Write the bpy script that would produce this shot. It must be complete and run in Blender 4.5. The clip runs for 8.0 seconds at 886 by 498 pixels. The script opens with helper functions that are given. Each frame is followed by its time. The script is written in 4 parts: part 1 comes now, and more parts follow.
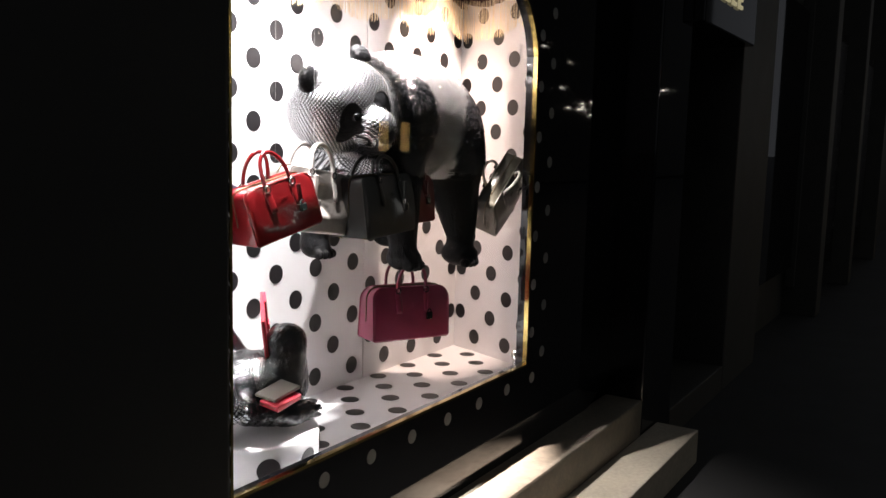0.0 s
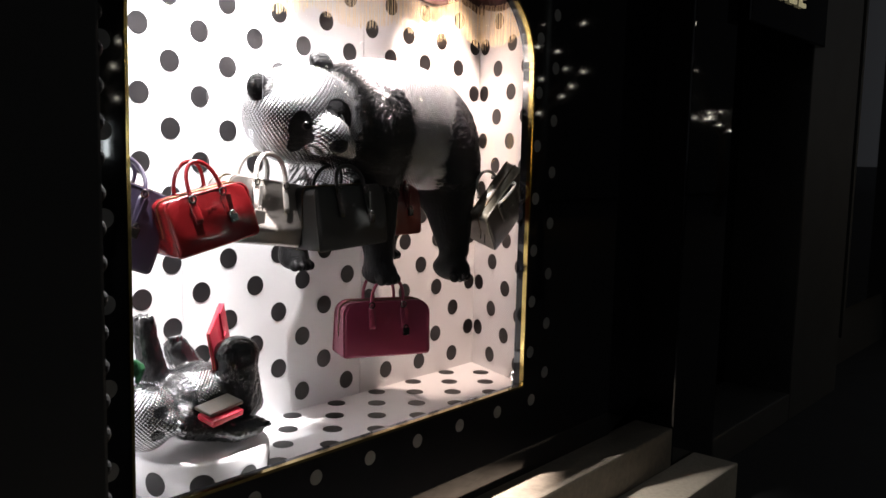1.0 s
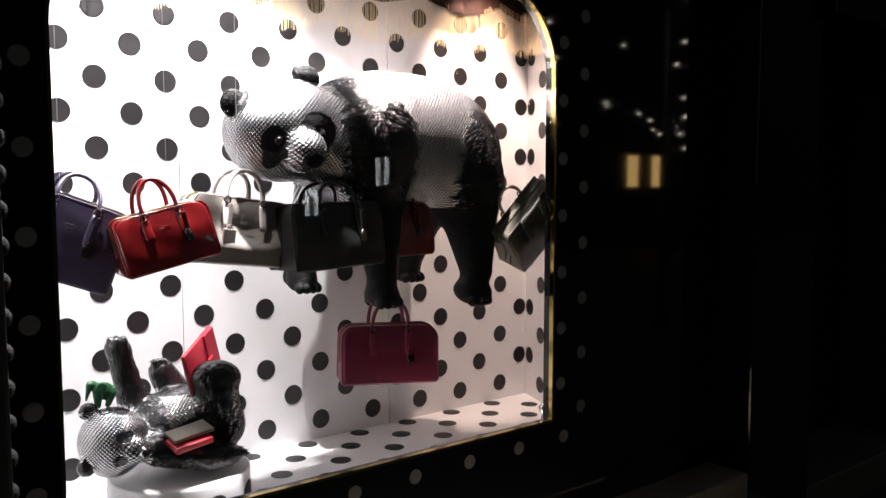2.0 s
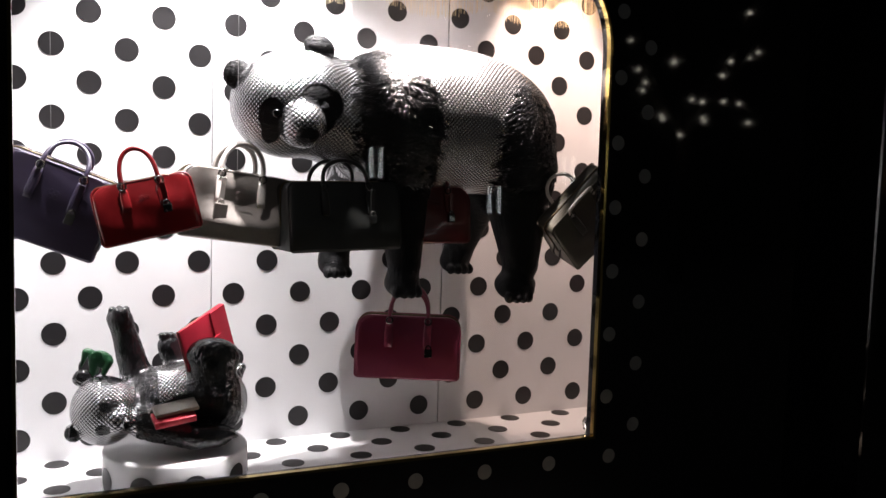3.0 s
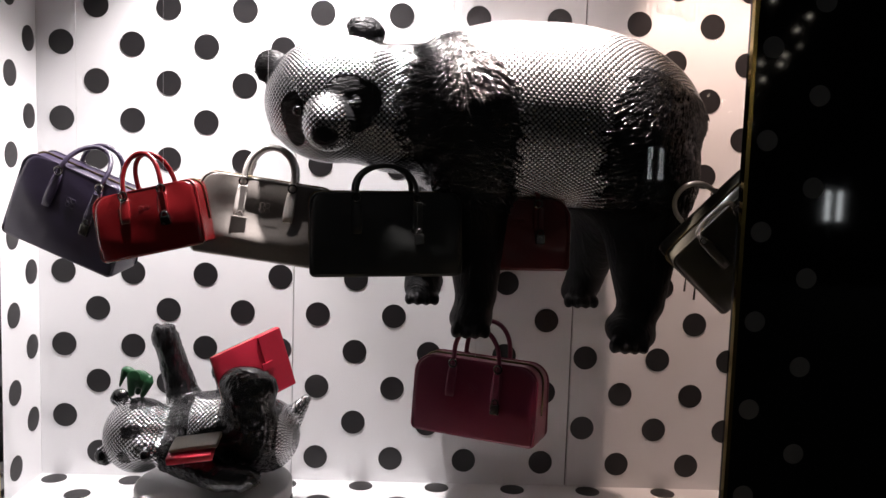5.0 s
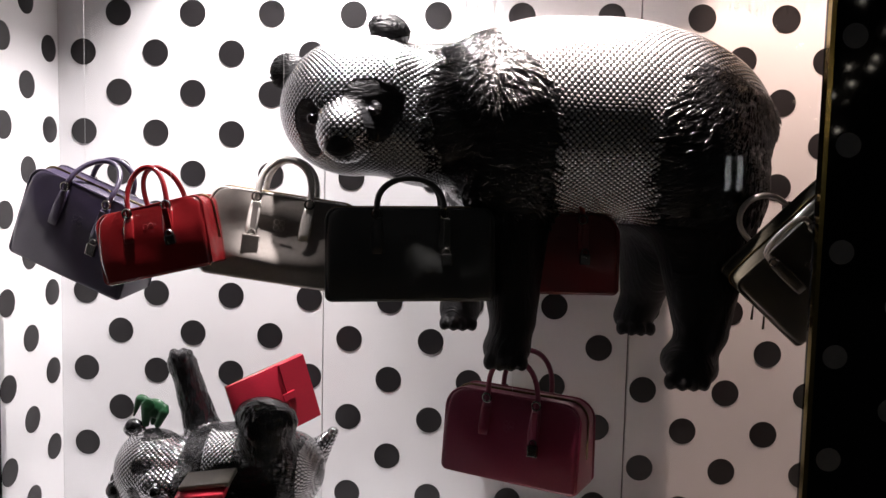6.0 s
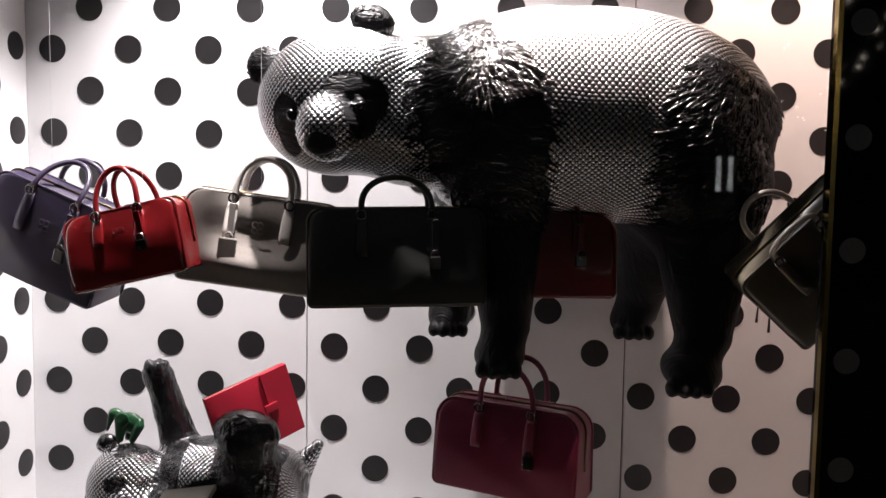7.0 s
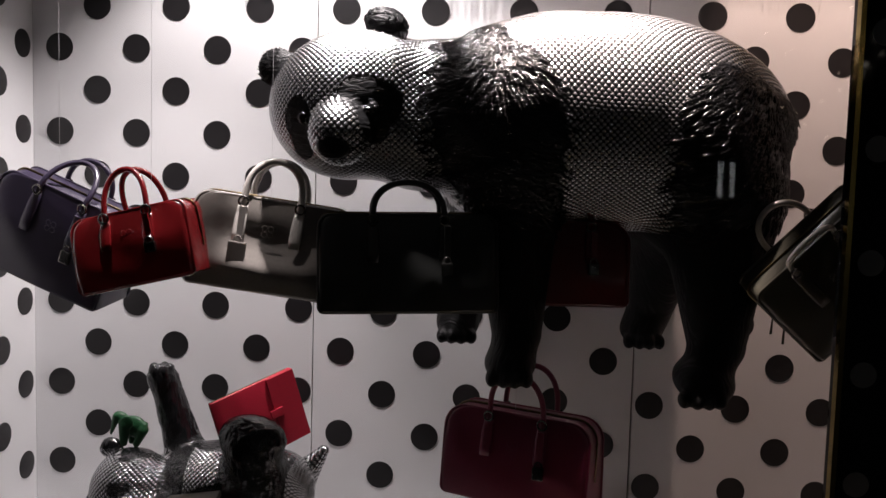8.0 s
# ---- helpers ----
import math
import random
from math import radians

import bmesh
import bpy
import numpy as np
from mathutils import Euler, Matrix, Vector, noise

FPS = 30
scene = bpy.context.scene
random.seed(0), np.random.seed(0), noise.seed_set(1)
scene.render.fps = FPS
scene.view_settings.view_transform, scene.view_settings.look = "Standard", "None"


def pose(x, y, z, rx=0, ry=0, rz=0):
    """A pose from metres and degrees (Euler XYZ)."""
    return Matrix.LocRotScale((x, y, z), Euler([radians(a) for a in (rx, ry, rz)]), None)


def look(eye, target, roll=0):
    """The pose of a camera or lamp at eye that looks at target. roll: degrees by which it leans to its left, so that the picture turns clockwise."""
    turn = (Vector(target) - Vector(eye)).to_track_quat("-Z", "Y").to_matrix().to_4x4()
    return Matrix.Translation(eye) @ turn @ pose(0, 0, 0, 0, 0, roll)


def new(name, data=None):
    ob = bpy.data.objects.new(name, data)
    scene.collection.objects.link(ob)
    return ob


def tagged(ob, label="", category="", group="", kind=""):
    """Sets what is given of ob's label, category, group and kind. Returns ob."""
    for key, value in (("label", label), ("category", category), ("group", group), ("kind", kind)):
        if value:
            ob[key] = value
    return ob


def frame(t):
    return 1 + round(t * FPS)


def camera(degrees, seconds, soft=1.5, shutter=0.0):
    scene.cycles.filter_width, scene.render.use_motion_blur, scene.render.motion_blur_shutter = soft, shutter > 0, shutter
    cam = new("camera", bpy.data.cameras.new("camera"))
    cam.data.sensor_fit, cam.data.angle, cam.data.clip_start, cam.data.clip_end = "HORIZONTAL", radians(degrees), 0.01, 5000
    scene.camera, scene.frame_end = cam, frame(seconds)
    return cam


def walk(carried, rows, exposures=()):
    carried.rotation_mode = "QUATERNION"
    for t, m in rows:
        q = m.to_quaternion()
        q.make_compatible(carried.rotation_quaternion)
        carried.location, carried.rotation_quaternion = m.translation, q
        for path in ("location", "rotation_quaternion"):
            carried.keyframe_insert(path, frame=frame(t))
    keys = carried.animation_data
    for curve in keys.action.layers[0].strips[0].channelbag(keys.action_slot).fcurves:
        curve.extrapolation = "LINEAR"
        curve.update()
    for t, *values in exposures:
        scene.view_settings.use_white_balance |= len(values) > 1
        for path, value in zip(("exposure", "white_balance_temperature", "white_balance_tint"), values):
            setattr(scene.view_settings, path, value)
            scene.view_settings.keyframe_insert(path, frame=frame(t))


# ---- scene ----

cam = camera(55.1, 8.0, soft=1.5, shutter=0.15)
PATH = [
    (0.0, -1.455, -2.178, 1.638, -58.091, -7.042, -1.502),
    (0.3, -1.340, -2.281, 1.618, -56.841, -6.491, -1.304),
    (0.5, -1.256, -2.389, 1.613, -53.848, -6.653, -2.582),
    (1.0, -1.036, -2.526, 1.642, -49.673, -6.464, -1.329),
    (1.2, -0.956, -2.570, 1.609, -49.239, -5.296, -0.977),
    (1.5, -0.804, -2.590, 1.620, -45.672, -4.574, -1.213),
    (1.7, -0.689, -2.657, 1.607, -43.088, -4.364, -0.828),
    (2.8, -0.034, -2.878, 1.600, -27.328, -5.403, -0.331),
    (3.0, 0.106, -2.885, 1.552, -24.535, -4.832, -1.716),
    (3.3, 0.273, -2.846, 1.583, -20.081, -5.235, -2.667),
    (3.5, 0.372, -2.824, 1.571, -17.634, -5.219, -1.808),
    (4.0, 0.668, -2.758, 1.580, -7.796, -4.977, -3.746),
    (4.2, 0.752, -2.730, 1.578, -5.427, -5.620, -2.387),
    (4.5, 0.829, -2.673, 1.572, -2.821, -6.134, -0.459),
    (4.7, 0.901, -2.621, 1.586, -2.090, -5.644, -1.309),
    (5.8, 1.048, -2.366, 1.603, 2.727, -5.530, -1.266),
    (6.0, 1.078, -2.329, 1.599, 4.137, -4.892, -1.371),
    (6.5, 1.095, -2.272, 1.593, 4.736, -4.656, -1.261),
    (7.0, 1.072, -2.233, 1.588, 3.326, -4.621, -0.877),
    (7.5, 1.070, -2.211, 1.630, 3.727, -5.154, -1.706),
    (8.0, 1.040, -2.214, 1.597, 3.183, -4.557, -1.641),
]
walk(cam, [(t, pose(x, y, z, 90 + pitch, roll, yaw)) for t, x, y, z, yaw, pitch, roll in PATH],
     exposures=[(0.0, 1.1, 6500, 9), (1.5, 0.75, 6500, 10), (3.0, 0.27, 6500, 11), (4.5, -0.13, 6600, 13), (7.0, -0.1, 6650, 14), (7.5, -0.27, 6650, 14), (8.0, -1.15, 6700, 15)])

# ---- night sky and lamps ----
world = bpy.data.worlds.new("night")
world.use_nodes = True
world.node_tree.nodes["Background"].inputs[0].default_value = (0.3, 0.31, 0.34, 1)
world.node_tree.nodes["Background"].inputs[1].default_value = 0.09
scene.world = world


def spot(name, eye, target, watts, colour, degrees, blend=0.5, radius=0.018):
    lamp = bpy.data.lights.new(name, "SPOT")
    lamp.energy, lamp.color, lamp.spot_size, lamp.spot_blend, lamp.shadow_soft_size = watts, colour, radians(degrees), blend, radius
    ob = new(name, lamp)
    ob.matrix_world = look(eye, target)
    return ob


CEILING = 2.74
WHITE, PINK, WARM = (1.0, 0.945, 0.955), (1.0, 0.85, 0.81), (1.0, 0.73, 0.62)
SPOTS = [((0.60, -0.31, CEILING - 0.05), (0.60, -0.24, 0.6), 235, WHITE, 96),
         ((0.22, -0.50, CEILING - 0.05), (0.22, -0.26, 0.6), 115, WHITE, 50),
         ((0.70, -0.53, CEILING - 0.05), (0.745, -0.505, 1.6), 600, WHITE, 26),
         ((1.25, -0.445, CEILING - 0.05), (1.28, -0.30, 1.6), 1300, PINK, 40),
         ((1.80, -0.40, CEILING - 0.05), (1.86, -0.08, 1.95), 100, WARM, 50)]
for eye, target, watts, colour, degrees in SPOTS:
    spot("spot_beam", eye, target, watts, colour, degrees)


# ---- materials ----
def material(name, colour, rough=0.5, metal=0.0, vary=0.12, scale=6.0, fine=90.0, bump=0.0, bump_scale=200.0, coat=0.0, stretch=(1, 1, 1), uneven=0.08):
    """A surface whose colour and gloss vary at two scales, with fine relief."""
    m = bpy.data.materials.new(name)
    m.use_nodes = True
    nt = m.node_tree
    b = nt.nodes["Principled BSDF"]
    co = nt.nodes.new("ShaderNodeTexCoord")
    mp = nt.nodes.new("ShaderNodeMapping")
    mp.inputs["Scale"].default_value = stretch
    nt.links.new(co.outputs["Object"], mp.inputs["Vector"])
    total = None
    for s, d in ((scale, 3), (fine, 2)):
        n = nt.nodes.new("ShaderNodeTexNoise")
        n.inputs["Scale"].default_value, n.inputs["Detail"].default_value = s, d
        nt.links.new(mp.outputs[0], n.inputs["Vector"])
        if total is None:
            total = n.outputs["Fac"]
        else:
            add = nt.nodes.new("ShaderNodeMath")
            add.operation = "ADD"
            nt.links.new(total, add.inputs[0])
            nt.links.new(n.outputs["Fac"], add.inputs[1])
            total = add.outputs[0]
    rng = nt.nodes.new("ShaderNodeMapRange")
    rng.inputs["From Min"].default_value, rng.inputs["From Max"].default_value = 0.6, 1.4
    rng.inputs["To Min"].default_value, rng.inputs["To Max"].default_value = 1 - vary, 1 + vary
    nt.links.new(total, rng.inputs["Value"])
    mix = nt.nodes.new("ShaderNodeVectorMath")
    mix.operation = "SCALE"
    mix.inputs[0].default_value = colour
    nt.links.new(rng.outputs[0], mix.inputs["Scale"])
    nt.links.new(mix.outputs[0], b.inputs["Base Color"])
    r2 = nt.nodes.new("ShaderNodeMapRange")
    r2.inputs["From Min"].default_value, r2.inputs["From Max"].default_value = 0.6, 1.4
    r2.inputs["To Min"].default_value, r2.inputs["To Max"].default_value = max(rough - uneven, 0.02), min(rough + uneven, 1)
    nt.links.new(total, r2.inputs["Value"])
    nt.links.new(r2.outputs[0], b.inputs["Roughness"])
    b.inputs["Metallic"].default_value = metal
    b.inputs["Coat Weight"].default_value = coat
    b.inputs["Coat Roughness"].default_value = 0.08
    if bump:
        n = nt.nodes.new("ShaderNodeTexNoise")
        n.inputs["Scale"].default_value, n.inputs["Detail"].default_value = bump_scale, 3
        nt.links.new(mp.outputs[0], n.inputs["Vector"])
        bp = nt.nodes.new("ShaderNodeBump")
        bp.inputs["Strength"].default_value, bp.inputs["Distance"].default_value = 0.6, bump
        nt.links.new(n.outputs["Fac"], bp.inputs["Height"])
        nt.links.new(bp.outputs[0], b.inputs["Normal"])
    return m


def glow(name, colour, strength):
    m = bpy.data.materials.new(name)
    m.use_nodes = True
    b = m.node_tree.nodes["Principled BSDF"]
    b.inputs["Base Color"].default_value = (*colour, 1)
    b.inputs["Emission Color"].default_value = (*colour, 1)
    b.inputs["Emission Strength"].default_value = strength
    return m


def studded(name, colour, pitch, relief=0.19, rough=0.21, groove=0.10):
    """Polished metal covered with rows of small raised studs, laid out in the UV map in metres."""
    m = bpy.data.materials.new(name)
    m.use_nodes = True
    nt = m.node_tree
    b = nt.nodes["Principled BSDF"]
    uv = nt.nodes.new("ShaderNodeUVMap")
    uv.uv_map = "skin"
    wob = nt.nodes.new("ShaderNodeTexNoise")
    wob.inputs["Scale"].default_value = 14
    nt.links.new(uv.outputs[0], wob.inputs["Vector"])
    warp = nt.nodes.new("ShaderNodeVectorMath")
    warp.operation = "MULTIPLY_ADD"
    warp.inputs[1].default_value = (0.006, 0.006, 0) if relief else (0, 0, 0)
    nt.links.new(wob.outputs["Color"], warp.inputs[0])
    nt.links.new(uv.outputs[0], warp.inputs[2])
    sep = nt.nodes.new("ShaderNodeSeparateXYZ")
    nt.links.new(warp.outputs[0], sep.inputs[0])

    def op(kind, a, c=None):
        n = nt.nodes.new("ShaderNodeMath")
        n.operation = kind
        for slot, v in enumerate((a, c)):
            if v is None:
                continue
            if isinstance(v, (int, float)):
                n.inputs[slot].default_value = v
            else:
                nt.links.new(v, n.inputs[slot])
        return n.outputs[0]

    k = math.pi / pitch
    u, v = op("MULTIPLY", sep.outputs[0], k), op("MULTIPLY", sep.outputs[1], k)
    lump = op("MULTIPLY", op("ABSOLUTE", op("SINE", op("MULTIPLY", op("ADD", u, v), 0.7071))), op("ABSOLUTE", op("SINE", op("MULTIPLY", op("SUBTRACT", u, v), 0.7071))))
    lump = op("POWER", lump, 0.6)
    if relief:
        bp = nt.nodes.new("ShaderNodeBump")
        bp.inputs["Strength"].default_value, bp.inputs["Distance"].default_value = 1.0, pitch * relief
        nt.links.new(lump, bp.inputs["Height"])
        nt.links.new(bp.outputs[0], b.inputs["Normal"])
    # colour darkens into the grooves, standing in for shade between the studs
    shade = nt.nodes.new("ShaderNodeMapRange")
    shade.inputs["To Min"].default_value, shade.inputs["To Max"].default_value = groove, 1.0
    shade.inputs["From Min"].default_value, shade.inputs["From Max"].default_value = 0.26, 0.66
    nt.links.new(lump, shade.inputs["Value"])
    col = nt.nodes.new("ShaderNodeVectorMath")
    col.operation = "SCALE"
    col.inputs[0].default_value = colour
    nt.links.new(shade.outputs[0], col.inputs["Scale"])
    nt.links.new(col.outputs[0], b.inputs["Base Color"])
    b.inputs["Metallic"].default_value, b.inputs["Roughness"].default_value = 0.95, rough
    return m


def fur(name, colour, pitch, shine=0.55, rough=0.29):
    """Black lacquered fur, cast in relief: locks drawn out along the UV map's second axis."""
    m = bpy.data.materials.new(name)
    m.use_nodes = True
    nt = m.node_tree
    b = nt.nodes["Principled BSDF"]
    uv = nt.nodes.new("ShaderNodeUVMap")
    uv.uv_map = "skin"
    mp = nt.nodes.new("ShaderNodeMapping")
    mp.inputs["Scale"].default_value = (1 / pitch, 0.3 / pitch, 1)
    nt.links.new(uv.outputs[0], mp.inputs["Vector"])
    n = nt.nodes.new("ShaderNodeTexNoise")
    n.inputs["Scale"].default_value, n.inputs["Detail"].default_value, n.inputs["Distortion"].default_value = 0.8, 3.0, 1.6
    nt.links.new(mp.outputs[0], n.inputs["Vector"])
    bp = nt.nodes.new("ShaderNodeBump")
    bp.inputs["Strength"].default_value, bp.inputs["Distance"].default_value = 1.0, pitch * 0.4
    nt.links.new(n.outputs["Fac"], bp.inputs["Height"])
    nt.links.new(bp.outputs[0], b.inputs["Normal"])
    b.inputs["Base Color"].default_value = (*colour, 1)
    b.inputs["Roughness"].default_value = rough
    b.inputs["Specular IOR Level"].default_value = shine
    return m


def pane_glass(name):
    m = bpy.data.materials.new(name)
    m.use_nodes = True
    nt = m.node_tree
    nt.nodes.clear()
    out = nt.nodes.new("ShaderNodeOutputMaterial")
    mix, clear, gloss, fr = (nt.nodes.new("ShaderNode" + k) for k in ("MixShader", "BsdfTransparent", "BsdfGlossy", "LayerWeight"))
    gloss.inputs["Roughness"].default_value = 0.0
    clear.inputs["Color"].default_value = (0.97, 0.98, 0.97, 1)
    fr.inputs["Blend"].default_value = 0.5
    power, rise = nt.nodes.new("ShaderNodeMath"), nt.nodes.new("ShaderNodeMapRange")
    power.operation, power.inputs[1].default_value = "POWER", 5.0
    rise.inputs["To Min"].default_value, rise.inputs["To Max"].default_value = 0.018, 0.03
    nt.links.new(fr.outputs["Facing"], power.inputs[0])
    nt.links.new(power.outputs[0], rise.inputs["Value"])
    nt.links.new(rise.outputs[0], mix.inputs[0])
    nt.links.new(clear.outputs[0], mix.inputs[1])
    nt.links.new(gloss.outputs[0], mix.inputs[2])
    nt.links.new(mix.outputs[0], out.inputs["Surface"])
    return m


WALL_WHITE = material("white_laminate", (0.76, 0.76, 0.77), 0.42, vary=0.03, scale=3, fine=60, bump=0.0004, bump_scale=300)
DOT_BLACK = material("black_vinyl", (0.012, 0.011, 0.012), 0.42, vary=0.2)
DOT_WHITE = material("white_vinyl", (0.17, 0.17, 0.165), 0.5, vary=0.1)
FACADE = material("black_lacquer", (0.007, 0.007, 0.008), 0.035, vary=0.25, scale=2, uneven=0.012)
DULL = material("dull_black_stone", (0.018, 0.018, 0.018), 0.65, vary=0.3, scale=6)
PLINTH = material("dark_plinth", (0.055, 0.052, 0.046), 0.5, vary=0.3, scale=5, bump=0.001)
BRASS = material("polished_brass", (0.60, 0.44, 0.15), 0.12, metal=1.0, vary=0.12, uneven=0.03)
ZIP = material("dull_brass", (0.13, 0.10, 0.055), 0.35, metal=1.0, vary=0.2)
GUNMETAL = material("gunmetal", (0.22, 0.21, 0.2), 0.22, metal=1.0, vary=0.15)
STEEL = material("chrome", (0.75, 0.74, 0.72), 0.15, metal=1.0, vary=0.06)
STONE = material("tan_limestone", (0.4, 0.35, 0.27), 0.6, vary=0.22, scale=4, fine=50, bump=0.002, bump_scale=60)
# limestone with its colour darkened to offset lamp spill on the ledge
LEDGE = material("dimmed_limestone", (0.17, 0.145, 0.11), 0.6, vary=0.3, scale=5, fine=40, bump=0.002, bump_scale=60)
ASPHALT = material("asphalt", (0.05, 0.05, 0.052), 0.8, vary=0.3, scale=2, fine=120, bump=0.004)
PAVING = material("grey_paving", (0.022, 0.021, 0.020), 0.7, vary=0.2, scale=3, bump=0.002)
VELVET = material("dark_brown_velvet", (0.05, 0.018, 0.012), 0.75, vary=0.3, scale=12)
THREAD = material("gold_thread", (0.85, 0.68, 0.42), 0.4, vary=0.25, scale=30)
CEIL = material("dark_ceiling", (0.06, 0.05, 0.045), 0.7, vary=0.1)
STUD = 0.0096
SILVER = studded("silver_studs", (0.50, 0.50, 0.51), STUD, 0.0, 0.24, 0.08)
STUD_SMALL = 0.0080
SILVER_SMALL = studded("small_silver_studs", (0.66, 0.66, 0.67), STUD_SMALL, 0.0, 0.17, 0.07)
FUR = fur("black_fur_relief", (0.005, 0.005, 0.0055), 0.0105, 0.48, 0.25)
LEG = fur("matt_black_fur", (0.005, 0.005, 0.0055), 0.012, 0.16, 0.5)
FUR_SMALL = fur("fine_black_fur_relief", (0.009, 0.009, 0.01), 0.009, 0.7, 0.25)
GLASS = pane_glass("window_glass")
NYLON = material("clear_nylon", (0.6, 0.6, 0.6), 0.2, vary=0.05)


# ---- mesh helpers ----
def part(name, bm, mat, parent=None, label="", smooth=False):
    me = bpy.data.meshes.new(name)
    bm.normal_update()
    bm.to_mesh(me)
    bm.free()
    for m in (mat if isinstance(mat, (list, tuple)) else [mat]):
        me.materials.append(m)
    if smooth:
        me.polygons.foreach_set("use_smooth", [True] * len(me.polygons))
    ob = new(name, me)
    if parent:
        ob.parent = parent
    if label:
        tagged(ob, label)
    return ob


def box(bm, lo, hi, bevel=0.0):
    lo, hi = Vector(lo), Vector(hi)
    made = bmesh.ops.create_cube(bm, size=1.0, matrix=Matrix.Translation((lo + hi) / 2) @ Matrix.Diagonal((*(hi - lo), 1)))
    if bevel:
        edges = list({e for v in made["verts"] for e in v.link_edges})
        bmesh.ops.bevel(bm, geom=edges, offset=bevel, segments=2, affect="EDGES", profile=0.6)
    return bm


def boxed(lo, hi, bevel=0.0):
    return box(bmesh.new(), lo, hi, bevel)


def tube(bm, pts, r, sides=8, closed=False, flat=1.0):
    """A round bar along points; r is one radius or one for each point; flat squeezes it."""
    pts = [Vector(p) for p in pts]
    n = len(pts)
    rad = [r] * n if isinstance(r, (int, float)) else list(r)
    rings, side = [], None
    for i, p in enumerate(pts):
        a, b = (pts[i - 1], pts[(i + 1) % n]) if closed else (pts[max(i - 1, 0)], pts[min(i + 1, n - 1)])
        t = (b - a).normalized()
        if side is None:
            side = t.cross(Vector((0, 1, 0)) if abs(t.y) < 0.9 else Vector((1, 0, 0))).normalized()
        else:
            side = (side - t * side.dot(t)).normalized()
        up = t.cross(side)
        rings.append([bm.verts.new(p + rad[i] * (math.cos(q) * side + flat * math.sin(q) * up)) for q in (2 * math.pi * k / sides for k in range(sides))])
    for i in range(n if closed else n - 1):
        a, b = rings[i], rings[(i + 1) % n]
        for k in range(sides):
            bm.faces.new((a[k], a[(k + 1) % sides], b[(k + 1) % sides], b[k]))
    if not closed:
        bm.faces.new(rings[0][::-1])
        bm.faces.new(rings[-1])
    return bm


def lathe(bm, profile, centre=(0, 0, 0), segs=48):
    """A turned body from (radius, height) pairs."""
    rings = [[bm.verts.new((centre[0] + r * math.cos(a), centre[1] + r * math.sin(a), centre[2] + z)) for a in (2 * math.pi * k / segs for k in range(segs))] for r, z in profile]
    for a, b in zip(rings, rings[1:]):
        for k in range(segs):
            bm.faces.new((a[k], a[(k + 1) % segs], b[(k + 1) % segs], b[k]))
    bm.faces.new(rings[0][::-1])
    bm.faces.new(rings[-1])
    return bm


def disc_mesh(name, radius, thick, mat, segs=28):
    """A thin round sticker with a face towards -y."""
    bm = bmesh.new()
    a = [bm.verts.new((radius * math.cos(q), 0, radius * math.sin(q))) for q in (2 * math.pi * k / segs for k in range(segs))]
    b = [bm.verts.new((v.co.x * 0.992, -thick, v.co.z * 0.992)) for v in a]
    for k in range(segs):
        bm.faces.new((a[(k + 1) % segs], a[k], b[k], b[(k + 1) % segs]))
    bm.faces.new(b[::-1])
    bmesh.ops.recalc_face_normals(bm, faces=bm.faces)
    me = bpy.data.meshes.new(name)
    bm.to_mesh(me)
    bm.free()
    me.materials.append(mat)
    return me


def empty(name, m, label, category, group="", kind=""):
    ob = new(name)
    ob.empty_display_size = 0.05
    ob.matrix_world = m
    return tagged(ob, label, category, group, kind)


# ---- the display box ----
FLOOR, FRONT = 0.62, -0.66
LEFT, RIGHT = -0.178, 2.195
SPLAY = radians(20)
R_DOT = 0.0365


def structure(name, bm, mat, label, category, smooth=False):
    return tagged(part(name, bm, mat, None, "", smooth), label, category, "", "structure")


back = structure("wall_back", boxed((LEFT - 0.06, 0.012, FLOOR - 0.1), (RIGHT + 0.06, 0.08, 3.0)), CEIL, "white back wall of joined panels with large black polka dots", "wall")
for a, b in ((LEFT, 0.581), (0.5835, 1.427), (1.431, RIGHT)):
    part("panel", boxed((a, 0.0, FLOOR), (b, 0.012, CEILING), 0.0012), WALL_WHITE, back)
left_wall = structure("wall_left", boxed((LEFT - 0.05, FRONT + 0.03, FLOOR), (LEFT, 0.0, CEILING)), WALL_WHITE, "white side wall with large black polka dots", "wall")
SIDE = Matrix.Translation((RIGHT, 0, 0)) @ Matrix.Rotation(-SPLAY, 4, "Z")
right_wall = structure("wall_right", boxed((0, FRONT / math.cos(SPLAY) + 0.03, FLOOR), (0.05, 0.0, CEILING)), WALL_WHITE, "white splayed side wall with large black polka dots", "wall")
right_wall.matrix_world = SIDE
bm = bmesh.new()
box(bm, (LEFT - 0.05, FRONT + 0.03, FLOOR - 0.04), (RIGHT + 0.05, 0.012, FLOOR))
floor = structure("floor", bm, WALL_WHITE, "white display floor with large black polka dots", "floor")
ceiling = structure("ceiling", boxed((LEFT - 0.1, FRONT + 0.03, CEILING), (RIGHT + 0.1, 0.08, CEILING + 0.06)), CEIL, "dark ceiling of the display box with downlights", "ceiling")

# ---- pedestal ----
pedestal = tagged(part("pedestal", lathe(bmesh.new(), [(0.2, 0), (0.205, 0.004), (0.205, 0.114), (0.203, 0.118), (0.199, 0.12)], segs=72), WALL_WHITE, None, "", True),
                  "low round white pedestal with black dots on the display floor", "pedestal")
pedestal.location = (0.43, -0.33, FLOOR)
pedestal.data.polygons.foreach_set("use_smooth", [len(p.vertices) == 4 for p in pedestal.data.polygons])


